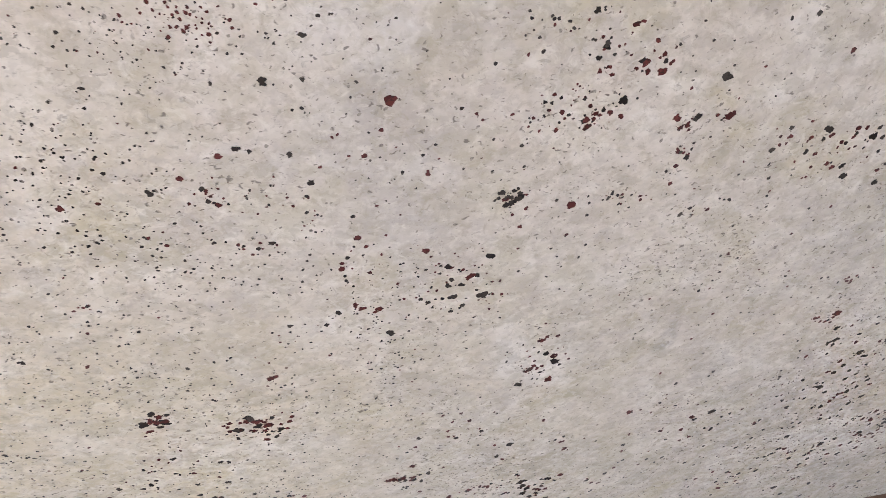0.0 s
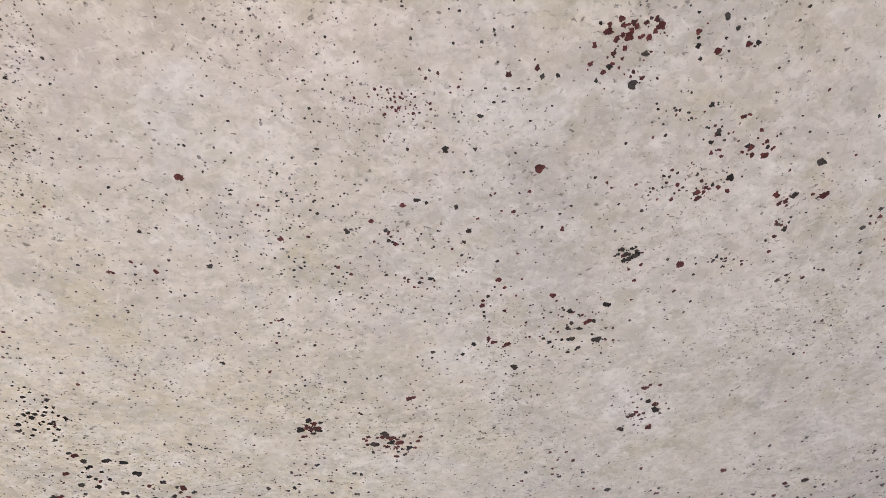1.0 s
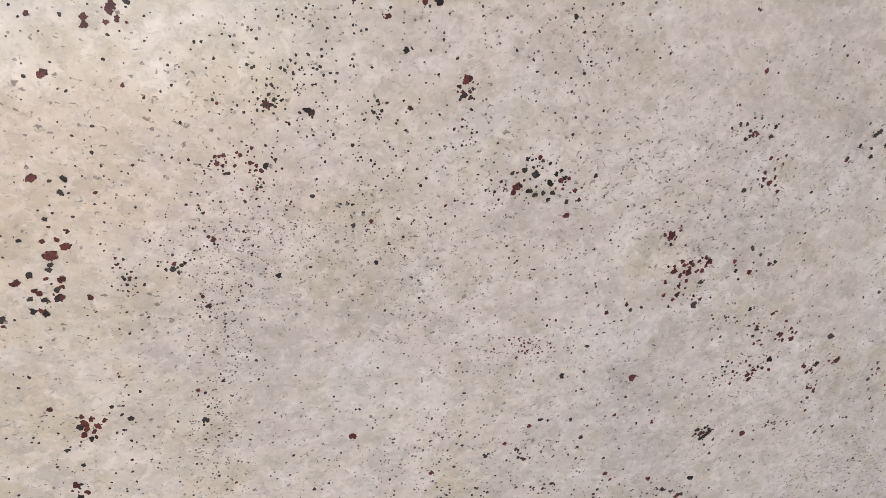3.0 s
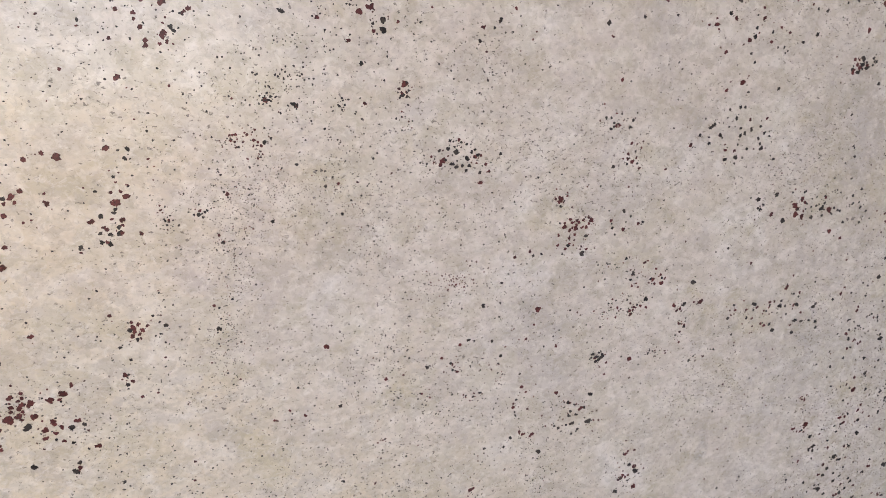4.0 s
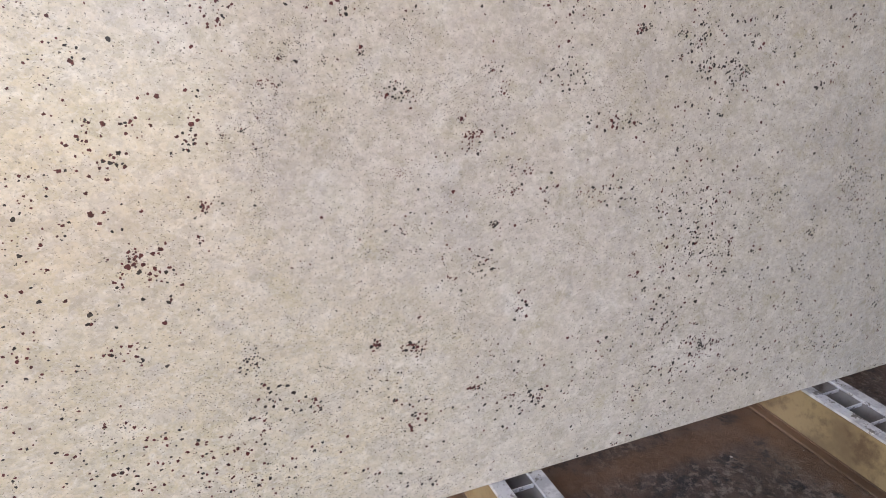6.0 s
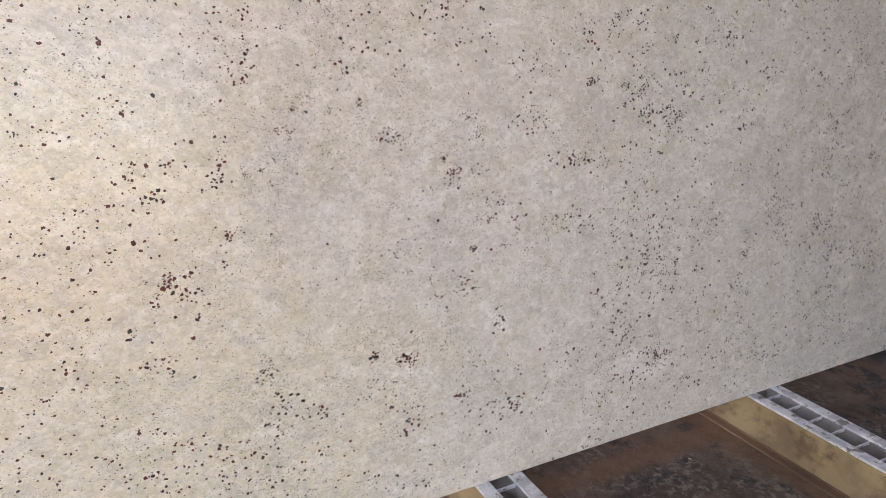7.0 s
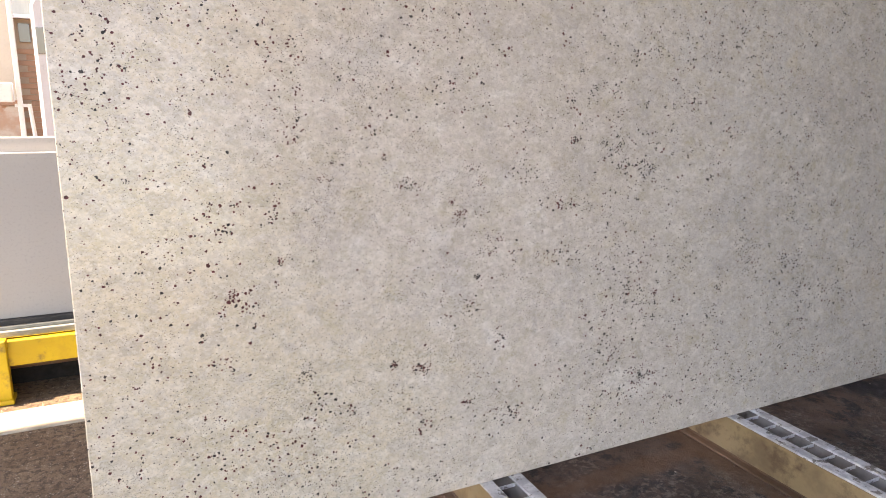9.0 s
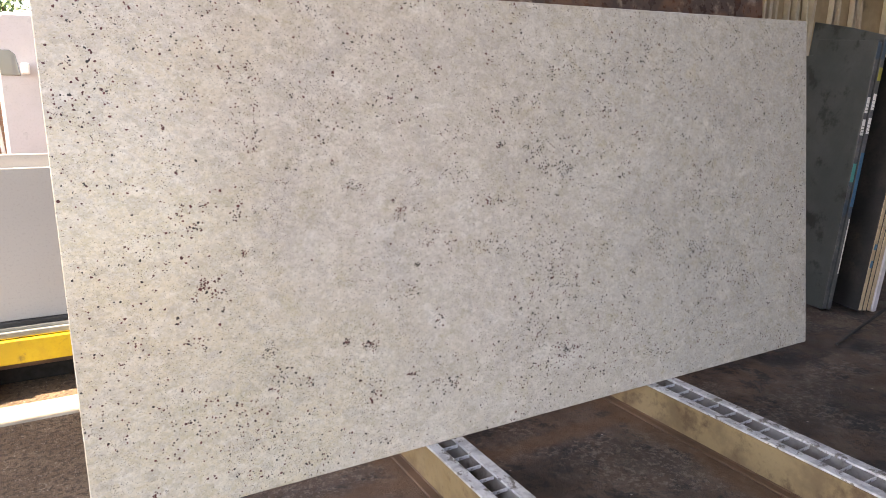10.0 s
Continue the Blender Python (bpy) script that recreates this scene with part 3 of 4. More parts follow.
CLUMPS_INNER = [(640, 944, 10, 10, 14, 1.6, 0.8), (652, 1001, 10, 6, 22, 1.5, 0), (663, 322, 37, 22, 14, 4.5, 0.4), (666, 1015, 20, 20, 50, 1.1, 0), (682, 994, 3, 2, 3, 2.3, 0), (713, 384, 29, 25, 12, 1.8, 0.5), (713, 898, 60, 42, 300, 0.6, 0.1), (718, 1251, 50, 23, 16, 2.1, 0.15), (731, 995, 6, 7, 16, 1.2, 0), (773, 837, 53, 58, 240, 0.7, 0.1), (780, 567, 7, 3, 6, 1.4, 0.9), (797, 713, 17, 8, 6, 0.8, 0.7), (799, 318, 37, 35, 14, 2.4, 0.15)]
CLUMPS_RING = [(802, 1011, 7, 8, 22, 1.6, 0.3), (803, 977, 10, 12, 18, 1.2, 0.5), (807, 423, 10, 10, 9, 5.0, 0.1), (807, 426, 10, 6, 6, 2.2, 0.1), (808, 351, 42, 8, 12, 1.8, 0.6), (832, 760, 17, 13, 26, 0.7, 0.2), (843, 759, 25, 16, 30, 0.7, 0.1), (853, 933, 18, 12, 9, 1.7, 0.4), (859, 748, 18, 10, 12, 0.7, 0.2), (866, 780, 20, 8, 30, 1.2, 1), (868, 777, 18, 10, 26, 1.0, 0.95), (870, 953, 10, 6, 10, 1.7, 0), (872, 660, 14, 12, 12, 1.2, 0.9), (875, 934, 36, 16, 20, 3.4, 0.2)]
CLUMPS_HEART = [(893, 394, 17, 16, 12, 6.1, 0.3), (897, 399, 20, 12, 8, 2.2, 0.7), (898, 798, 16, 10, 14, 1.2, 0.5), (899, 923, 14, 13, 8, 1.8, 0.7), (902, 617, 15, 6, 10, 1.2, 0.8), (904, 468, 24, 30, 10, 1.5, 0.5), (904, 659, 32, 14, 26, 1.0, 0.7), (924, 516, 18, 14, 12, 1.2, 0.5), (935, 645, 8, 15, 10, 1.2, 0.8)]
CLUMPS_CLOUD = [(975, 601, 21, 17, 16, 1.5, 0.6), (1007, 467, 31, 24, 50, 1.1, 0.2), (1008, 878, 6, 5, 4, 4.5, 1), (1029, 847, 19, 7, 9, 3.6, 1), (1033, 550, 29, 40, 14, 1.4, 0.4), (1036, 818, 26, 14, 22, 2.1, 0.8), (1041, 269, 16, 12, 5, 3.3, 0.2), (1044, 268, 20, 12, 9, 6.7, 0.1), (1047, 586, 33, 24, 30, 1.4, 0.6), (1049, 1379, 20, 67, 19, 2.4, 0.15)]
CLUMPS_KNOT_LOW = [(1061, 566, 34, 22, 18, 4.0, 0.1), (1073, 546, 30, 18, 20, 1.4, 0.4), (1081, 652, 9, 8, 8, 3.1, 0.1), (1081, 654, 10, 4, 8, 2.1, 0.05), (1097, 363, 32, 31, 18, 2.4, 0.6), (1153, 445, 36, 26, 30, 1.4, 0.4), (1165, 443, 25, 24, 8, 5.4, 0.3), (1169, 223, 46, 19, 12, 2.9, 0.4), (1171, 648, 35, 6, 20, 1.6, 0.5), (1174, 203, 94, 27, 26, 5.4, 0.2)]
CLUMPS_KNOT_HIGH = [(1076, 974, 26, 13, 24, 2.1, 0.3), (1084, 785, 22, 10, 16, 1.1, 0.3), (1087, 722, 25, 13, 12, 1.4, 0.5), (1103, 934, 16, 14, 14, 2.7, 0.7), (1108, 843, 29, 22, 20, 2.2, 0.2), (1116, 720, 38, 9, 14, 2.4, 0.9), (1116, 739, 10, 5, 10, 1.0, 0.95), (1127, 718, 13, 7, 8, 2.0, 0.6), (1132, 779, 24, 15, 20, 1.4, 0.4), (1136, 773, 38, 18, 20, 2.4, 0.6), (1165, 757, 10, 6, 5, 3.3, 0.8)]
CLUMPS_EASTERN = [(1215, 718, 24, 8, 7, 3.2, 0.9), (1216, 686, 8, 8, 8, 1.8, 0.8), (1257, 639, 22, 12, 12, 1.8, 0.3), (1261, 956, 70, 28, 45, 3.1, 0.2), (1279, 199, 12, 12, 4, 4.6, 0.8), (1314, 687, 38, 32, 26, 1.8, 0.7), (1349, 366, 62, 44, 16, 2.1, 0.5), (1371, 686, 35, 22, 20, 1.9, 0.8), (1392, 856, 58, 20, 24, 5.0, 0.3)]
CLUMPS_FAR = [(1415, 685, 82, 34, 26, 4.0, 0.2), (1445, 271, 116, 53, 27, 2.1, 0.15), (1456, 1054, 18, 10, 6, 6.8, 0.4), (1480, 475, 18, 10, 6, 2.8, 0.9), (1609, 1033, 35, 24, 10, 6.2, 0.1), (1622, 639, 117, 67, 51, 2.4, 0.15), (1627, 1040, 51, 53, 30, 2.4, 0.15), (1649, 965, 40, 20, 16, 3.2, 0.15), (1660, 973, 44, 20, 12, 4.4, 0.1), (1683, 516, 77, 49, 32, 2.9, 0.15), (1690, 188, 94, 67, 20, 3.9, 0.5)]
CLUMPS_FURTHER = [(1727, 238, 67, 29, 20, 2.9, 0.8), (1736, 235, 36, 22, 7, 7.4, 0.3), (1737, 504, 102, 24, 24, 4.2, 0.1), (1741, 952, 30, 32, 22, 5.3, 0), (1746, 208, 85, 64, 40, 3.4, 0.8), (1755, 941, 68, 41, 45, 3.3, 0.15), (1780, 1324, 68, 24, 24, 3.3, 0.15), (1809, 1405, 112, 80, 91, 2.5, 0.15), (1901, 638, 89, 54, 36, 3.5, 0.15), (2012, 225, 127, 90, 32, 3.7, 0.8), (2047, 422, 63, 33, 20, 3.7, 0.15), (2112, 515, 39, 18, 16, 3.8, 0.15), (2255, 1386, 203, 87, 71, 2.8, 0.15), (2261, 602, 68, 92, 122, 2.6, 0.15)]
CLUMPS_END = [(2454, 914, 146, 93, 45, 3.5, 0.15), (2488, 579, 55, 36, 32, 4.2, 0.15), (2490, 770, 29, 47, 28, 3.6, 0.15), (2599, 445, 238, 61, 61, 3.8, 0.15), (2637, 139, 160, 63, 40, 3.8, 0.8), (2676, 1098, 157, 96, 61, 3.1, 0.15), (2796, 447, 83, 51, 20, 4.0, 0.15), (3004, 711, 271, 308, 45, 3.5, 0.15), (3043, 1096, 225, 303, 32, 3.4, 0.8)]


class Grains:
    """Thin irregular grains lying in the polished face, gathered into one mesh."""

    def __init__(self, seed):
        self.rng, self.verts, self.faces = random.Random(seed), [], []

    def one(self, u, v, r, stretch=1.0, turn=0.0):
        rng = self.rng
        if not (LEFT + r + 0.002 < u < LEFT + WIDTH - r - 0.002 and r + 0.002 < v < HEIGHT * (0.95 + 0.05 * u / WIDTH) - r - 0.004):
            return
        y = -0.00012 - 0.0003 * rng.random()
        k, sides = len(self.verts), (7 if r < 0.002 else 11)
        phase, ca, sa = rng.random() * 6.28, math.cos(turn), math.sin(turn)
        for i in range(sides):
            a = phase + 2 * math.pi * i / sides
            q = r * rng.uniform(0.55, 1.25)
            x, z = q * math.cos(a) * stretch, q * math.sin(a) / stretch
            self.verts.append((u + x * ca - z * sa, y, v + x * sa + z * ca))
        self.faces.append(tuple(range(k, k + sides)))

    def crystal(self, u, v, r):
        """A large grain: lobes grown together, or a close knot of grains when it is very large, with crumbs about it."""
        rng = self.rng
        if r < 0.0030:
            self.one(u, v, r, rng.uniform(0.88, 1.15), rng.uniform(-0.4, 0.8))
            return
        knot = r > 0.006
        for _ in range(rng.choice((4, 5, 6)) if knot else rng.choice((1, 2, 2, 3))):
            a, d = rng.random() * 6.28, r * (rng.uniform(0.3, 1.2) if knot else rng.uniform(0.2, 0.5))
            self.one(u + d * math.cos(a) * (1.4 if knot else 1.0), v + d * math.sin(a) * 0.8, r * (rng.uniform(0.22, 0.42) if knot else rng.uniform(0.5, 0.78)), rng.uniform(0.9, 1.15), rng.uniform(-0.3, 0.8))
        for _ in range(rng.choice((0, 0, 1, 2))):
            a, d = rng.random() * 6.28, r * rng.uniform(1.3, 3.0)
            self.one(u + d * math.cos(a), v + d * math.sin(a), r * rng.uniform(0.12, 0.3))

    def drift(self, u, v, a, b, count, grain):
        """Grains strewn evenly over an oval with a loose rim, none on top of another."""
        rng, placed = self.rng, []
        for _ in range(count * 4):
            if len(placed) == count:
                break
            ang, d = rng.random() * 6.28, math.sqrt(rng.random()) * rng.choice((0.8, 1.1, 1.5))
            x, z = u + d * math.cos(ang) * a, v + d * math.sin(ang) * b
            if any(abs(x - p) + abs(z - q) < 2.2 * grain for p, q in placed):
                continue
            placed.append((x, z))
            self.crystal(x, z, grain * rng.choice((0.4, 0.6, 0.72, 0.9, 1.1, 1.3)))

    def scatter(self, count, low, high, shift, floor_at):
        """Small grains over the whole face, thick in some zones and thin in others."""
        rng, made = self.rng, 0
        while made < count:
            u, v = rng.uniform(0, WIDTH), rng.uniform(0, HEIGHT)
            p = Vector((u * 4.0 + shift, v * 4.0, shift))
            if 0.5 + 0.5 * noise.noise(p) + 0.35 * noise.noise(p * 4.0) < rng.uniform(floor_at, 1.0):
                continue
            self.one(u, v, low * (high / low) ** (rng.random() ** 2.2), rng.uniform(0.88, 1.22), rng.uniform(-0.3, 0.8))
            made += 1

    def link(self, name, material, label):
        mesh = bpy.data.meshes.new(name)
        mesh.from_pydata(self.verts, [], self.faces)
        mesh.materials.append(material)
        ob = new(name, mesh)
        ob.parent = slab
        return tagged(ob, label, kind="stuff")


    def clumps(self, other, share, count, u0, u1, low, high, spread, sizes=(1, 1, 2, 3, 4), keep=None):
        """Knots of grains strewn over a stretch of the face, some of them of the other mineral."""
        rng = self.rng
        for _ in range(count):
            u, v = rng.uniform(u0, u1), HEIGHT * rng.random()
            p = Vector((u * 3.1, v * 3.1, u0 * 7 + 1.7))
            if noise.noise(p) + 0.5 * noise.noise(p * 3.0) < rng.uniform(-0.9, 0.35) or (keep and keep(u, v)):
                continue
            for _ in range(rng.choice(sizes)):
                store = self if rng.random() < share else other
                store.crystal(u + rng.gauss(0, spread), v + rng.gauss(0, spread * 0.8), low + (high - low) * rng.random() ** 1.7)


def well_seen(u, v):
    """The stretch of the face whose larger grains are all placed singly."""
    return 0.36 < u < 1.5 and 0.33 < v < 1.05


red, black, grey = Grains(11), Grains(12), Grains(13)
for u, v, r in WEST_MARGIN + WEST_CLUMP + DUST_BAND + RING + CENTRE + EAST_CLUMP + EAST:
    (red if (u * 7 + v * 3) % 10 < 7 else black).crystal(u / 1000, v / 1000, 1.15 * r / 1000)
for u, v, a, b, count, grain, garnet in CLUMPS_WEST_LOW + CLUMPS_WEST_HIGH + CLUMPS_BAND_LOW + CLUMPS_BAND_HIGH + CLUMPS_INNER + CLUMPS_RING + CLUMPS_HEART + CLUMPS_CLOUD + CLUMPS_KNOT_LOW + CLUMPS_KNOT_HIGH + CLUMPS_EASTERN + CLUMPS_FAR + CLUMPS_FURTHER + CLUMPS_END:
    red.drift(u / 1000, v / 1000, a / 1000, b / 1000, round(count * garnet), grain / 1000)
    dusty = 0.55 if count > 150 else 0.0
    black.drift(u / 1000, v / 1000, a / 1000, b / 1000, round(count * (1 - garnet) * (1 - dusty)), grain / 1000)
    grey.drift(u / 1000, v / 1000, a / 1000, b / 1000, round(count * dusty), grain / 1000)
red.scatter(900, 0.0009, 0.0020, 3.0, 0.1)
black.scatter(7000, 0.0007, 0.0017, 9.0, 0.15)
grey.scatter(4500, 0.0007, 0.0019, 15.0, 0.2)
# cream western part: lone garnets well apart; dusty band; greyer eastern part: black grains
red.clumps(black, 0.72, 440, 0.02, 0.57, 0.0028, 0.0052, 0.022, (1, 1, 2, 3, 4), well_seen)
red.clumps(black, 0.5, 260, 0.02, 0.62, 0.0012, 0.0026, 0.024, (2, 3, 5, 8), well_seen)
black.clumps(grey, 0.75, 760, 0.44, 1.0, 0.0006, 0.0014, 0.026, (6, 9, 14, 20))
black.clumps(red, 0.6, 560, 0.56, 1.70, 0.0030, 0.0054, 0.022, (1, 2, 3, 5), well_seen)
black.clumps(red, 0.6, 220, 0.36, 1.60, 0.0014, 0.0026, 0.028, (1, 2, 3, 5))
black.clumps(red, 0.75, 760, 1.52, 3.29, 0.0034, 0.0072, 0.028, (1, 1, 2, 3, 5))
black.clumps(grey, 0.7, 220, 1.40, 3.29, 0.0012, 0.0030, 0.022, (4, 7, 11, 16))
red.link("garnet_grains", GARNET, "dark red-brown garnet grains")
black.link("black_grains", BLACK_MICA, "black mica grains")
grey.link("grey_grains", HAZE, "grey mica flecks")


# ---------------------------------------------------------------- slabs stored on the shed's far side


def stored_slab(x, y, length, height, thick, material, edge, label, lean=5.0, notch=0.0, rise=0.0, group="stored slabs"):
    """A slab that leans to the east, its near end at (x, y); it runs back to the north."""
    m = pose(x, y, 0.012, 0, 0, 73.0) @ pose(0, 0, 0, lean, 0, 0)
    ob = thing("stored_slab", m @ pose(0, 0, 0), label, "stone slab", group)
    pts = [(0, 0), (length, 0)]
    if notch:
        pts += [(length, height - notch * 0.4), (0.53, height - notch * 0.45), (0.515, height - notch * 0.2), (0.50, height + 0.045), (0.0, height)]
    else:
        pts += [(length, height + rise), (length * 0.5, height + rise * 0.55), (0.0, height)]
    part("plate", outline(pts, thick, 0.003), material, ob)
    part("sawn_end", box((-0.004, 0.001, 0.01), (-0.0005, thick - 0.001, height - 0.01)), edge, ob)
    return ob


a = stored_slab(4.41, 0.545, 1.2, 1.745, 0.028, GREY_GLASSY, EDGE_DARK, "dark grey-green slab with a broken corner leaning in a stack", notch=0.13)
b = stored_slab(4.445, 0.53, 0.62, 1.775, 0.028, GREY_GLASSY, EDGE_DARK, "taller dark grey-green slab leaning in a stack", rise=0.145)
c = stored_slab(4.580, 0.405, 0.9, 1.66, 0.024, BLACK_STONE, EDGE_TAN, "polished black slab with tan sawn edge in a stack", lean=6.0)
stored_slab(4.605, 0.39, 0.9, 1.66, 0.024, BLACK_STONE, EDGE_TAN, "polished black slab with tan sawn edge in a stack", lean=6.0)
stored_slab(4.630, 0.375, 0.9, 1.66, 0.026, BLACK_STONE, EDGE_TAN, "polished black slab with tan sawn edge in a stack", lean=6.0)
stored_slab(4.660, 0.355, 0.9, 1.66, 0.03, LILAC_STONE, LILAC_STONE, "pale lilac slab at the back of a stack", lean=6.0)


def edge_mark(name, owner, z0, z1, y0, y1, material, label):
    return part(name, box((-0.0065, y0, z0), (-0.0042, y1, z1), 0.0008, 1), material, owner, label)


for owner, z in ((a, 1.16), (a, 1.30), (b, 1.17), (b, 1.32)):
    tag = edge_mark("paper_label", owner, z, z + 0.10, 0.003, 0.025, LABEL, "white paper label")
    for k in range(3):
        part("ink_bar", box((-0.0072, 0.005, z + 0.015 + 0.02 * k), (-0.0064, 0.023, z + 0.0185 + 0.02 * k)), INK, tag)
edge_mark("paint_mark", b, 1.50, 1.58, 0.001, 0.026, YELLOW_MARK, "yellow paint mark")
edge_mark("paint_mark", a, 0.86, 0.98, 0.001, 0.026, TEAL_PAINT, "teal paint mark")
edge_mark("paint_mark", b, 0.70, 1.05, 0.001, 0.026, BLUE_PAINT, "blue paint smear")
edge_mark("paint_mark", b, 0.25, 0.62, 0.002, 0.010, LABEL, "white scraped streak")
edge_mark("paint_mark", c, 0.42, 0.46, 0.001, 0.019, BLUE_PAINT, "blue paint mark")
edge_mark("paint_mark", c, 0.30, 0.35, 0.001, 0.019, BLUE_PAINT, "blue paint mark")

bar = tagged(part("steel_bar", rod((3.81, 0.115, 0.016), (5.1, 0.36, 0.10), 0.009, 10), RUBBER), "thin dark steel bar lying on the floor", "bar")


# rust-red slab behind the granite slab
rust = thing("rust_slab", pose(1.9, 1.85, 0.004, -6, 0, 0), "rust-red and pink stone slab leaning in the shed", "stone slab")
part("plate", outline([(0, 0), (3.65, 0), (3.65, 2.6), (1.2, 2.62), (0, 2.6)], 0.03, 0.003), RUST_STONE, rust)

# ---------------------------------------------------------------- yard: yellow rack with pale slabs
yrack = thing("yellow_rack", pose(0.048, -0.02, 0), "chipped yellow steel slab rack in the sunny yard", "rack")
part("front_beam", box((-4.2, 1.60, 0.155), (1.0, 1.72, 0.270), 0.006), YELLOW, yrack)
part("rear_beam", box((-4.2, 2.2, 0.185), (1.0, 2.3, 0.275), 0.006), YELLOW, yrack)
part("sleeper", box((-4.2, 1.73, 0.090), (1.0, 1.92, 0.150), 0.01), BROWN, yrack, "brown timber sleeper")
# added block: the dark gap under the beam, put in as colour
part("shade_block", box((-4.2, 1.78, 0.0), (1.0, 2.10, 0.089), 0.006), RACK_SHADE, yrack, "black block standing in for the shade under the rack")
for x in (-0.37, -3.2):
    leg = part("leg", box((x - 0.32, 1.575, 0.0), (x, 1.625, 0.278), 0.006), YELLOW, yrack)
    part("bolt", rod((x - 0.105, 1.577, 0.225), (x - 0.105, 1.555, 0.225), 0.017, 8), YELLOW, leg)
    part("foot_plate", box((x - 0.33, 1.555, 0.0), (x + 0.008, 1.65, 0.02), 0.004), YELLOW, leg)
part("channel", box((-4.2, 1.625, 0.276), (1.0, 1.645, 0.304), 0.004), ALUMINIUM, yrack, "dull aluminium channel")
part("channel", box((-4.2, 1.652, 0.276), (1.0, 1.668, 0.318), 0.004), ALUMINIUM, yrack, "dull aluminium channel")
part("rubber_strip", box((-4.2, 1.672, 0.276), (1.0, 2.12, 0.338), 0.004), RUBBER, yrack, "black rubber strip")


def pale_slab(y, top, x0, x1, label):
    ob = thing("pale_slab", pose(x0, y, 0.338, -3, 0, 0), label, "stone slab", "pale slabs on the yellow rack")
    part("plate", outline([(0, 0), (x1 - x0, 0), (x1 - x0, top - 0.338), (0, top - 0.338)], 0.02, 0.002), WHITE_STONE, ob)
    # white strip that paints the sunlight onto the stone's top edge
    part("sunlit_top_edge", box((0.003, 0.002, top - 0.338), (x1 - x0 - 0.003, 0.018, top - 0.336)), WHITE_PAINT, ob)
    return ob


pale_slab(1.680, 1.045, -3.0, 0.7, "pale grey polished slab standing on the yellow rack")
for i in range(5):
    pale_slab(1.755 + 0.045 * i, 1.085 + 0.006 * (i % 3), -2.9 - 0.02 * i, 0.6, "pale slab in the stack on the yellow rack")
pale_slab(1.715, 1.105, -3.0, 0.65, "taller pale slab behind another on the yellow rack")

# white post with a switch box
post = thing("white_post", pose(-0.35, 3.5, 0), "thin white steel post with a small box", "post")
part("tube", box((-0.014, -0.014, 0), (0.014, 0.014, 3.0), 0.003), WHITE_PAINT, post)
part("switch_box", box((-0.12, -0.05, 1.20), (-0.03, 0.03, 1.32), 0.008), WHITE_PAINT, post)
part("bracket", box((-0.03, -0.01, 1.17), (0.06, 0.01, 1.19), 0.002), WHITE_PAINT, post)
part("stay", rod((0.05, 0, 1.18), (0.12, 0, 0.0), 0.012, 8), WHITE_PAINT, post)

# white van
van = thing("white_van", pose(-0.40, 5.65, 0), "white panel van parked in the sun", "van")
bm = outline([(0.0, 0.35), (4.6, 0.35), (4.6, 1.9), (4.4, 2.14), (0.08, 2.14), (0.0, 2.0)], 1.9, 0.03)
part("body", bm, VAN_PAINT, van)
win = part("side_window", outline([(0.03, 1.57), (0.19, 1.57), (0.165, 1.76), (0.12, 1.80), (0.03, 1.80)], 0.02, 0.004), GLASS, van, "dark glass")
win.location = (0, -0.012, 0)
part("mirror", box((0.20, -0.16, 1.58), (0.27, -0.02, 1.68), 0.015), WHITE_PAINT, van)
for x in (0.9, 3.7):
    wheel = part("wheel", rod((x, 0.0, 0.33), (x, 0.22, 0.33), 0.33, 24), RUBBER, van)
    part("rim", rod((x, -0.012, 0.33), (x, 0.05, 0.33), 0.2, 20), ALUMINIUM, wheel)

# buildings beyond the yard
house = thing("rendered_building", pose(0.08, 0, 0), "tall sunlit cream rendered building across the yard", "building")
part("wall", box((-12.0, 9.0, 0.0), (-0.95, 16.0, 6.0), 0.02), RENDERED, house)
part("brick_plinth", box((-1.49, 8.95, 0.0), (-0.97, 8.998, 0.998), 0.006), WORN_BRICK, house, "worn orange brick lower wall")
part("string_course", box((-12.0, 8.93, 0.998), (-0.97, 8.998, 1.068), 0.006), BRICK, house, "orange brick string course")
part("grey_door", box((-2.9, 8.94, 0.0), (-1.52, 8.998, 0.988), 0.006), ALUMINIUM, house, "grey sheet metal door")
part("roof", box((-12.3, 8.7, 6.0), (-0.7, 16.3, 6.15), 0.02), SHED, house)
shed2 = thing("brick_outbuilding", pose(0.08, 0, 0), "low tan brick outbuilding with a grey window", "building")
wall = part("wall", box((-0.949, 9.2, 0.0), (2.5, 13.0, 2.12), 0.01), MORTAR, shed2)
part("roof", box((-0.945, 9.1, 2.12), (2.6, 13.1, 2.17), 0.01), WHITE_PAINT, shed2)
part("window", box((-0.89, 9.17, 1.82), (-0.76, 9.2, 2.06), 0.004), GLASS, shed2)
brick = None
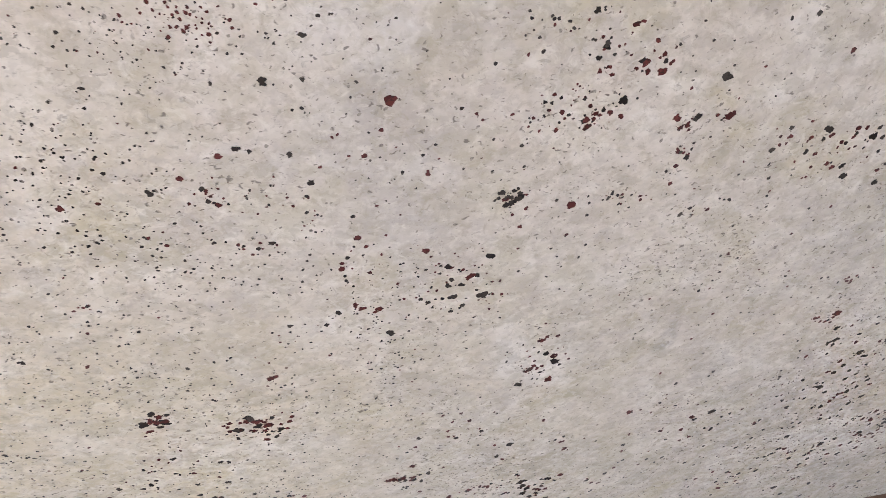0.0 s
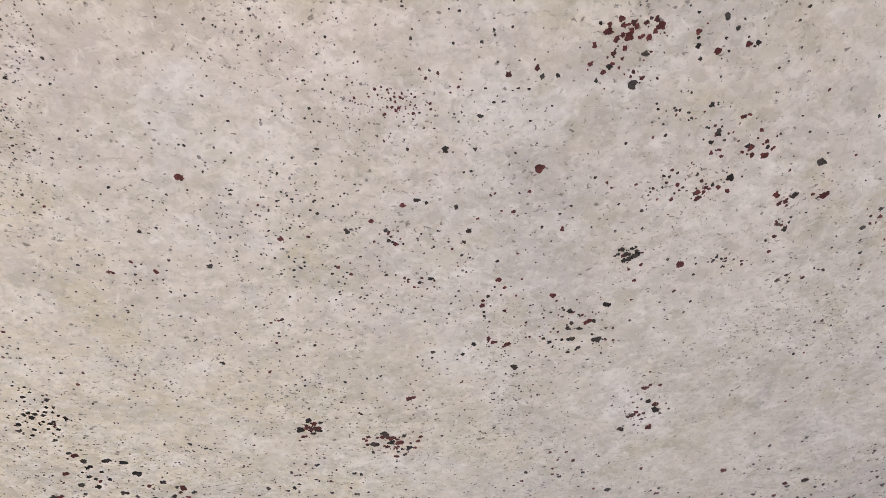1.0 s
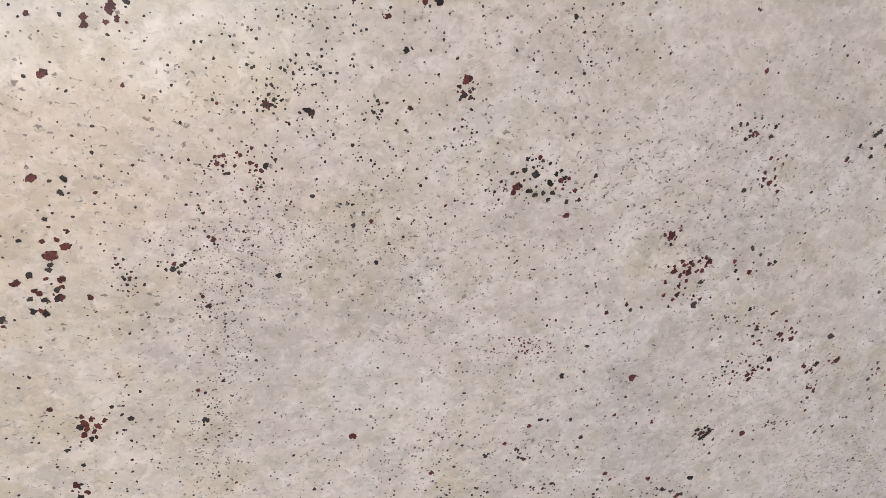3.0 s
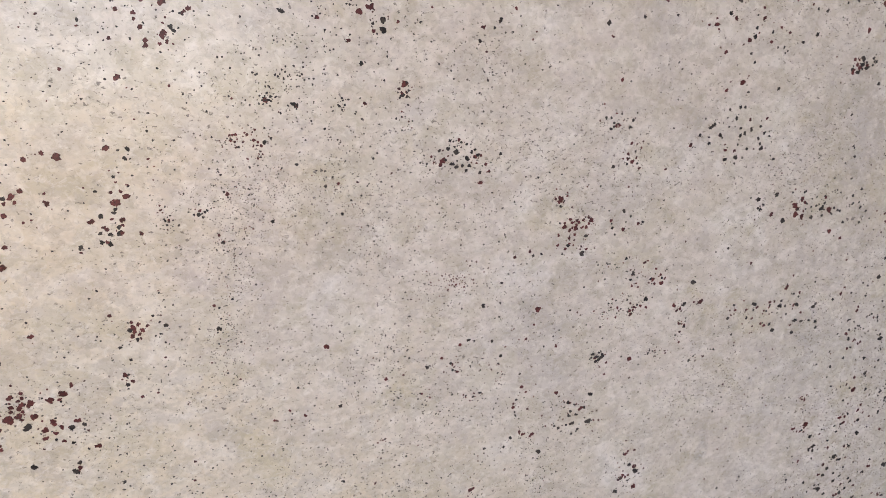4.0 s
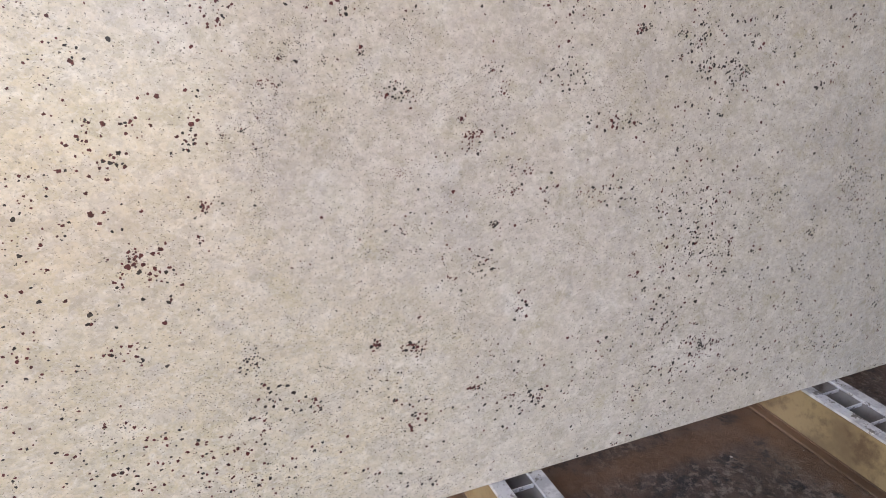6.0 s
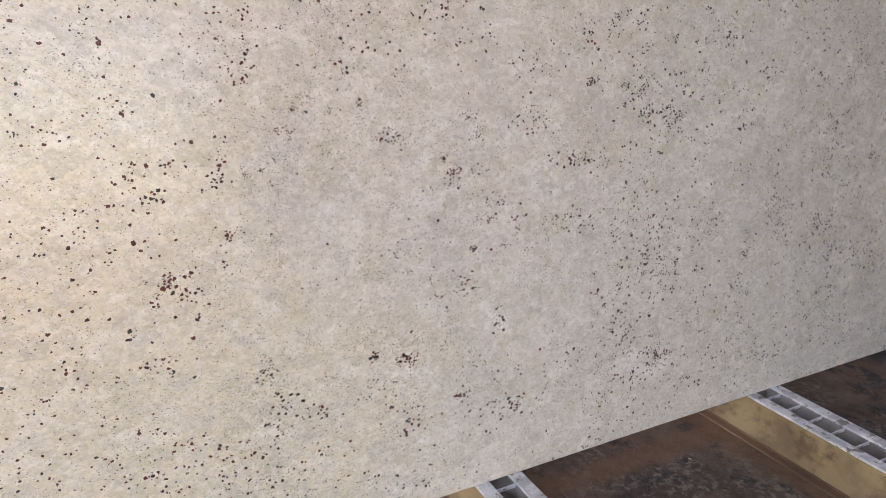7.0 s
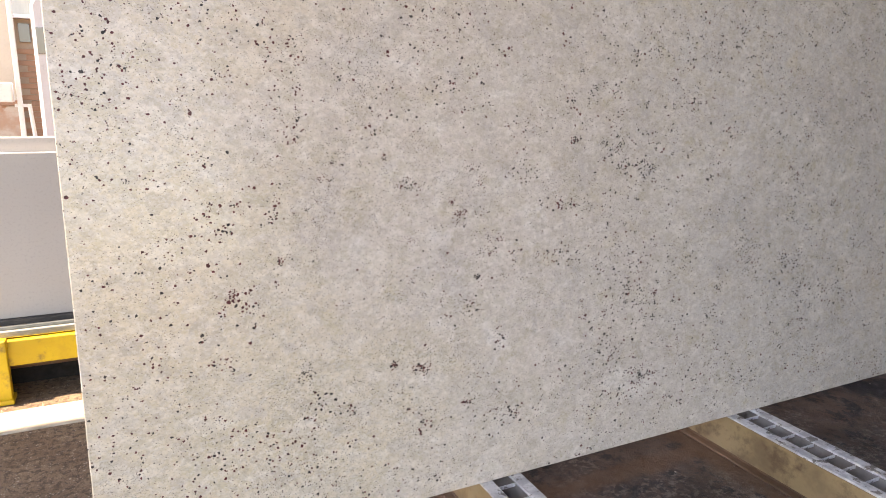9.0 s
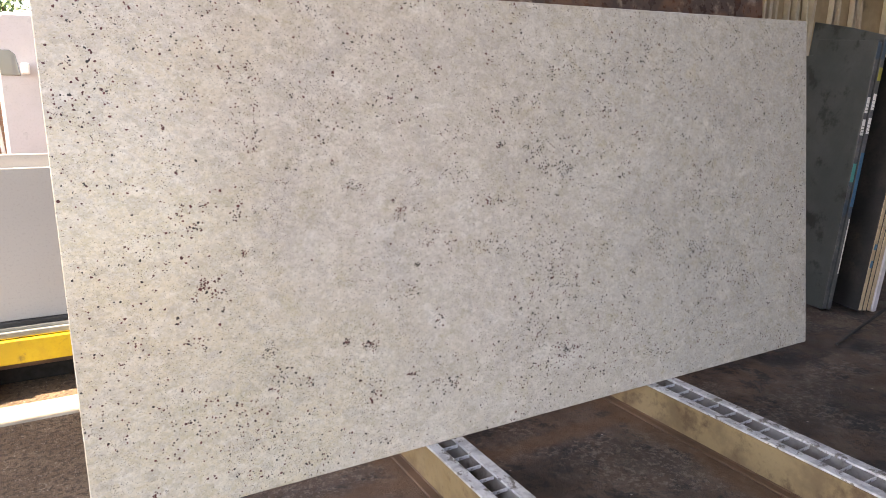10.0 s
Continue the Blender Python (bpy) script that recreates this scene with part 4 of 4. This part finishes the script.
for row in range(27):
    for col in range(8):
        x, z = -0.945 + 0.225 * col + (0.112 if row % 2 else 0.0), 0.02 + 0.075 * row
        if z > 1.74 and x < -0.72:
            continue
        if brick is None:
            brick = part("brick", box((0, 9.188, 0), (0.215, 9.201, 0.065), 0.003, 1), BRICK, wall)
            brick.location = (x, 0, z)
        else:
            o = brick.copy()
            scene.collection.objects.link(o)
            o.location = (x, random.uniform(-0.002, 0.002), z)


def tree(x, y, h, spread, seed):
    rng = random.Random(seed)
    ob = thing("tree", pose(x, y, 0), "leafy green tree behind the yard", "tree", "trees behind the yard")
    bm = bmesh.new()
    tips = []
    def limb(a, b, r0, r1):
        d = b - a
        made = bmesh.ops.create_cone(bm, segments=7, radius1=r0, radius2=r1, depth=d.length)["verts"]
        bmesh.ops.transform(bm, matrix=Matrix.Translation((a + b) / 2) @ d.to_track_quat("Z", "Y").to_matrix().to_4x4(), verts=made)
    top = Vector((0, 0, h * 0.55))
    limb(Vector((0, 0, 0)), top, 0.16, 0.10)
    for i in range(9):
        a = Vector((0, 0, h * rng.uniform(0.25, 0.55)))
        ang = rng.uniform(0, 6.28)
        b = a + Vector((math.cos(ang) * spread * rng.uniform(0.4, 0.9), math.sin(ang) * spread * rng.uniform(0.4, 0.9), h * rng.uniform(0.1, 0.4)))
        limb(a, b, 0.06, 0.02)
        tips += [b, (a + b) / 2]
    part("trunk", bm, BARK, ob)
    verts, faces = [], []
    for _ in range(2600):
        c = rng.choice(tips) + Vector([rng.gauss(0, 0.42) for _ in range(3)])
        u = Vector([rng.gauss(0, 1) for _ in range(3)]).normalized()
        w = u.orthogonal().normalized()
        s = rng.uniform(0.05, 0.11)
        k = len(verts)
        verts += [c - u * s, c + w * s * 0.5, c + u * s, c - w * s * 0.5]
        faces.append((k, k + 1, k + 2, k + 3))
    mesh = bpy.data.meshes.new("crown")
    mesh.from_pydata([tuple(v) for v in verts], [], faces)
    mesh.materials.append(LEAF)
    crown = new("crown", mesh)
    crown.parent = ob
    return ob


for i, x in enumerate((-3.5, -1.0, 1.5, 4.0)):
    tree(x, 18.0 + (i % 2), 5.2 + 0.4 * (i % 3), 2.2, 40 + i)
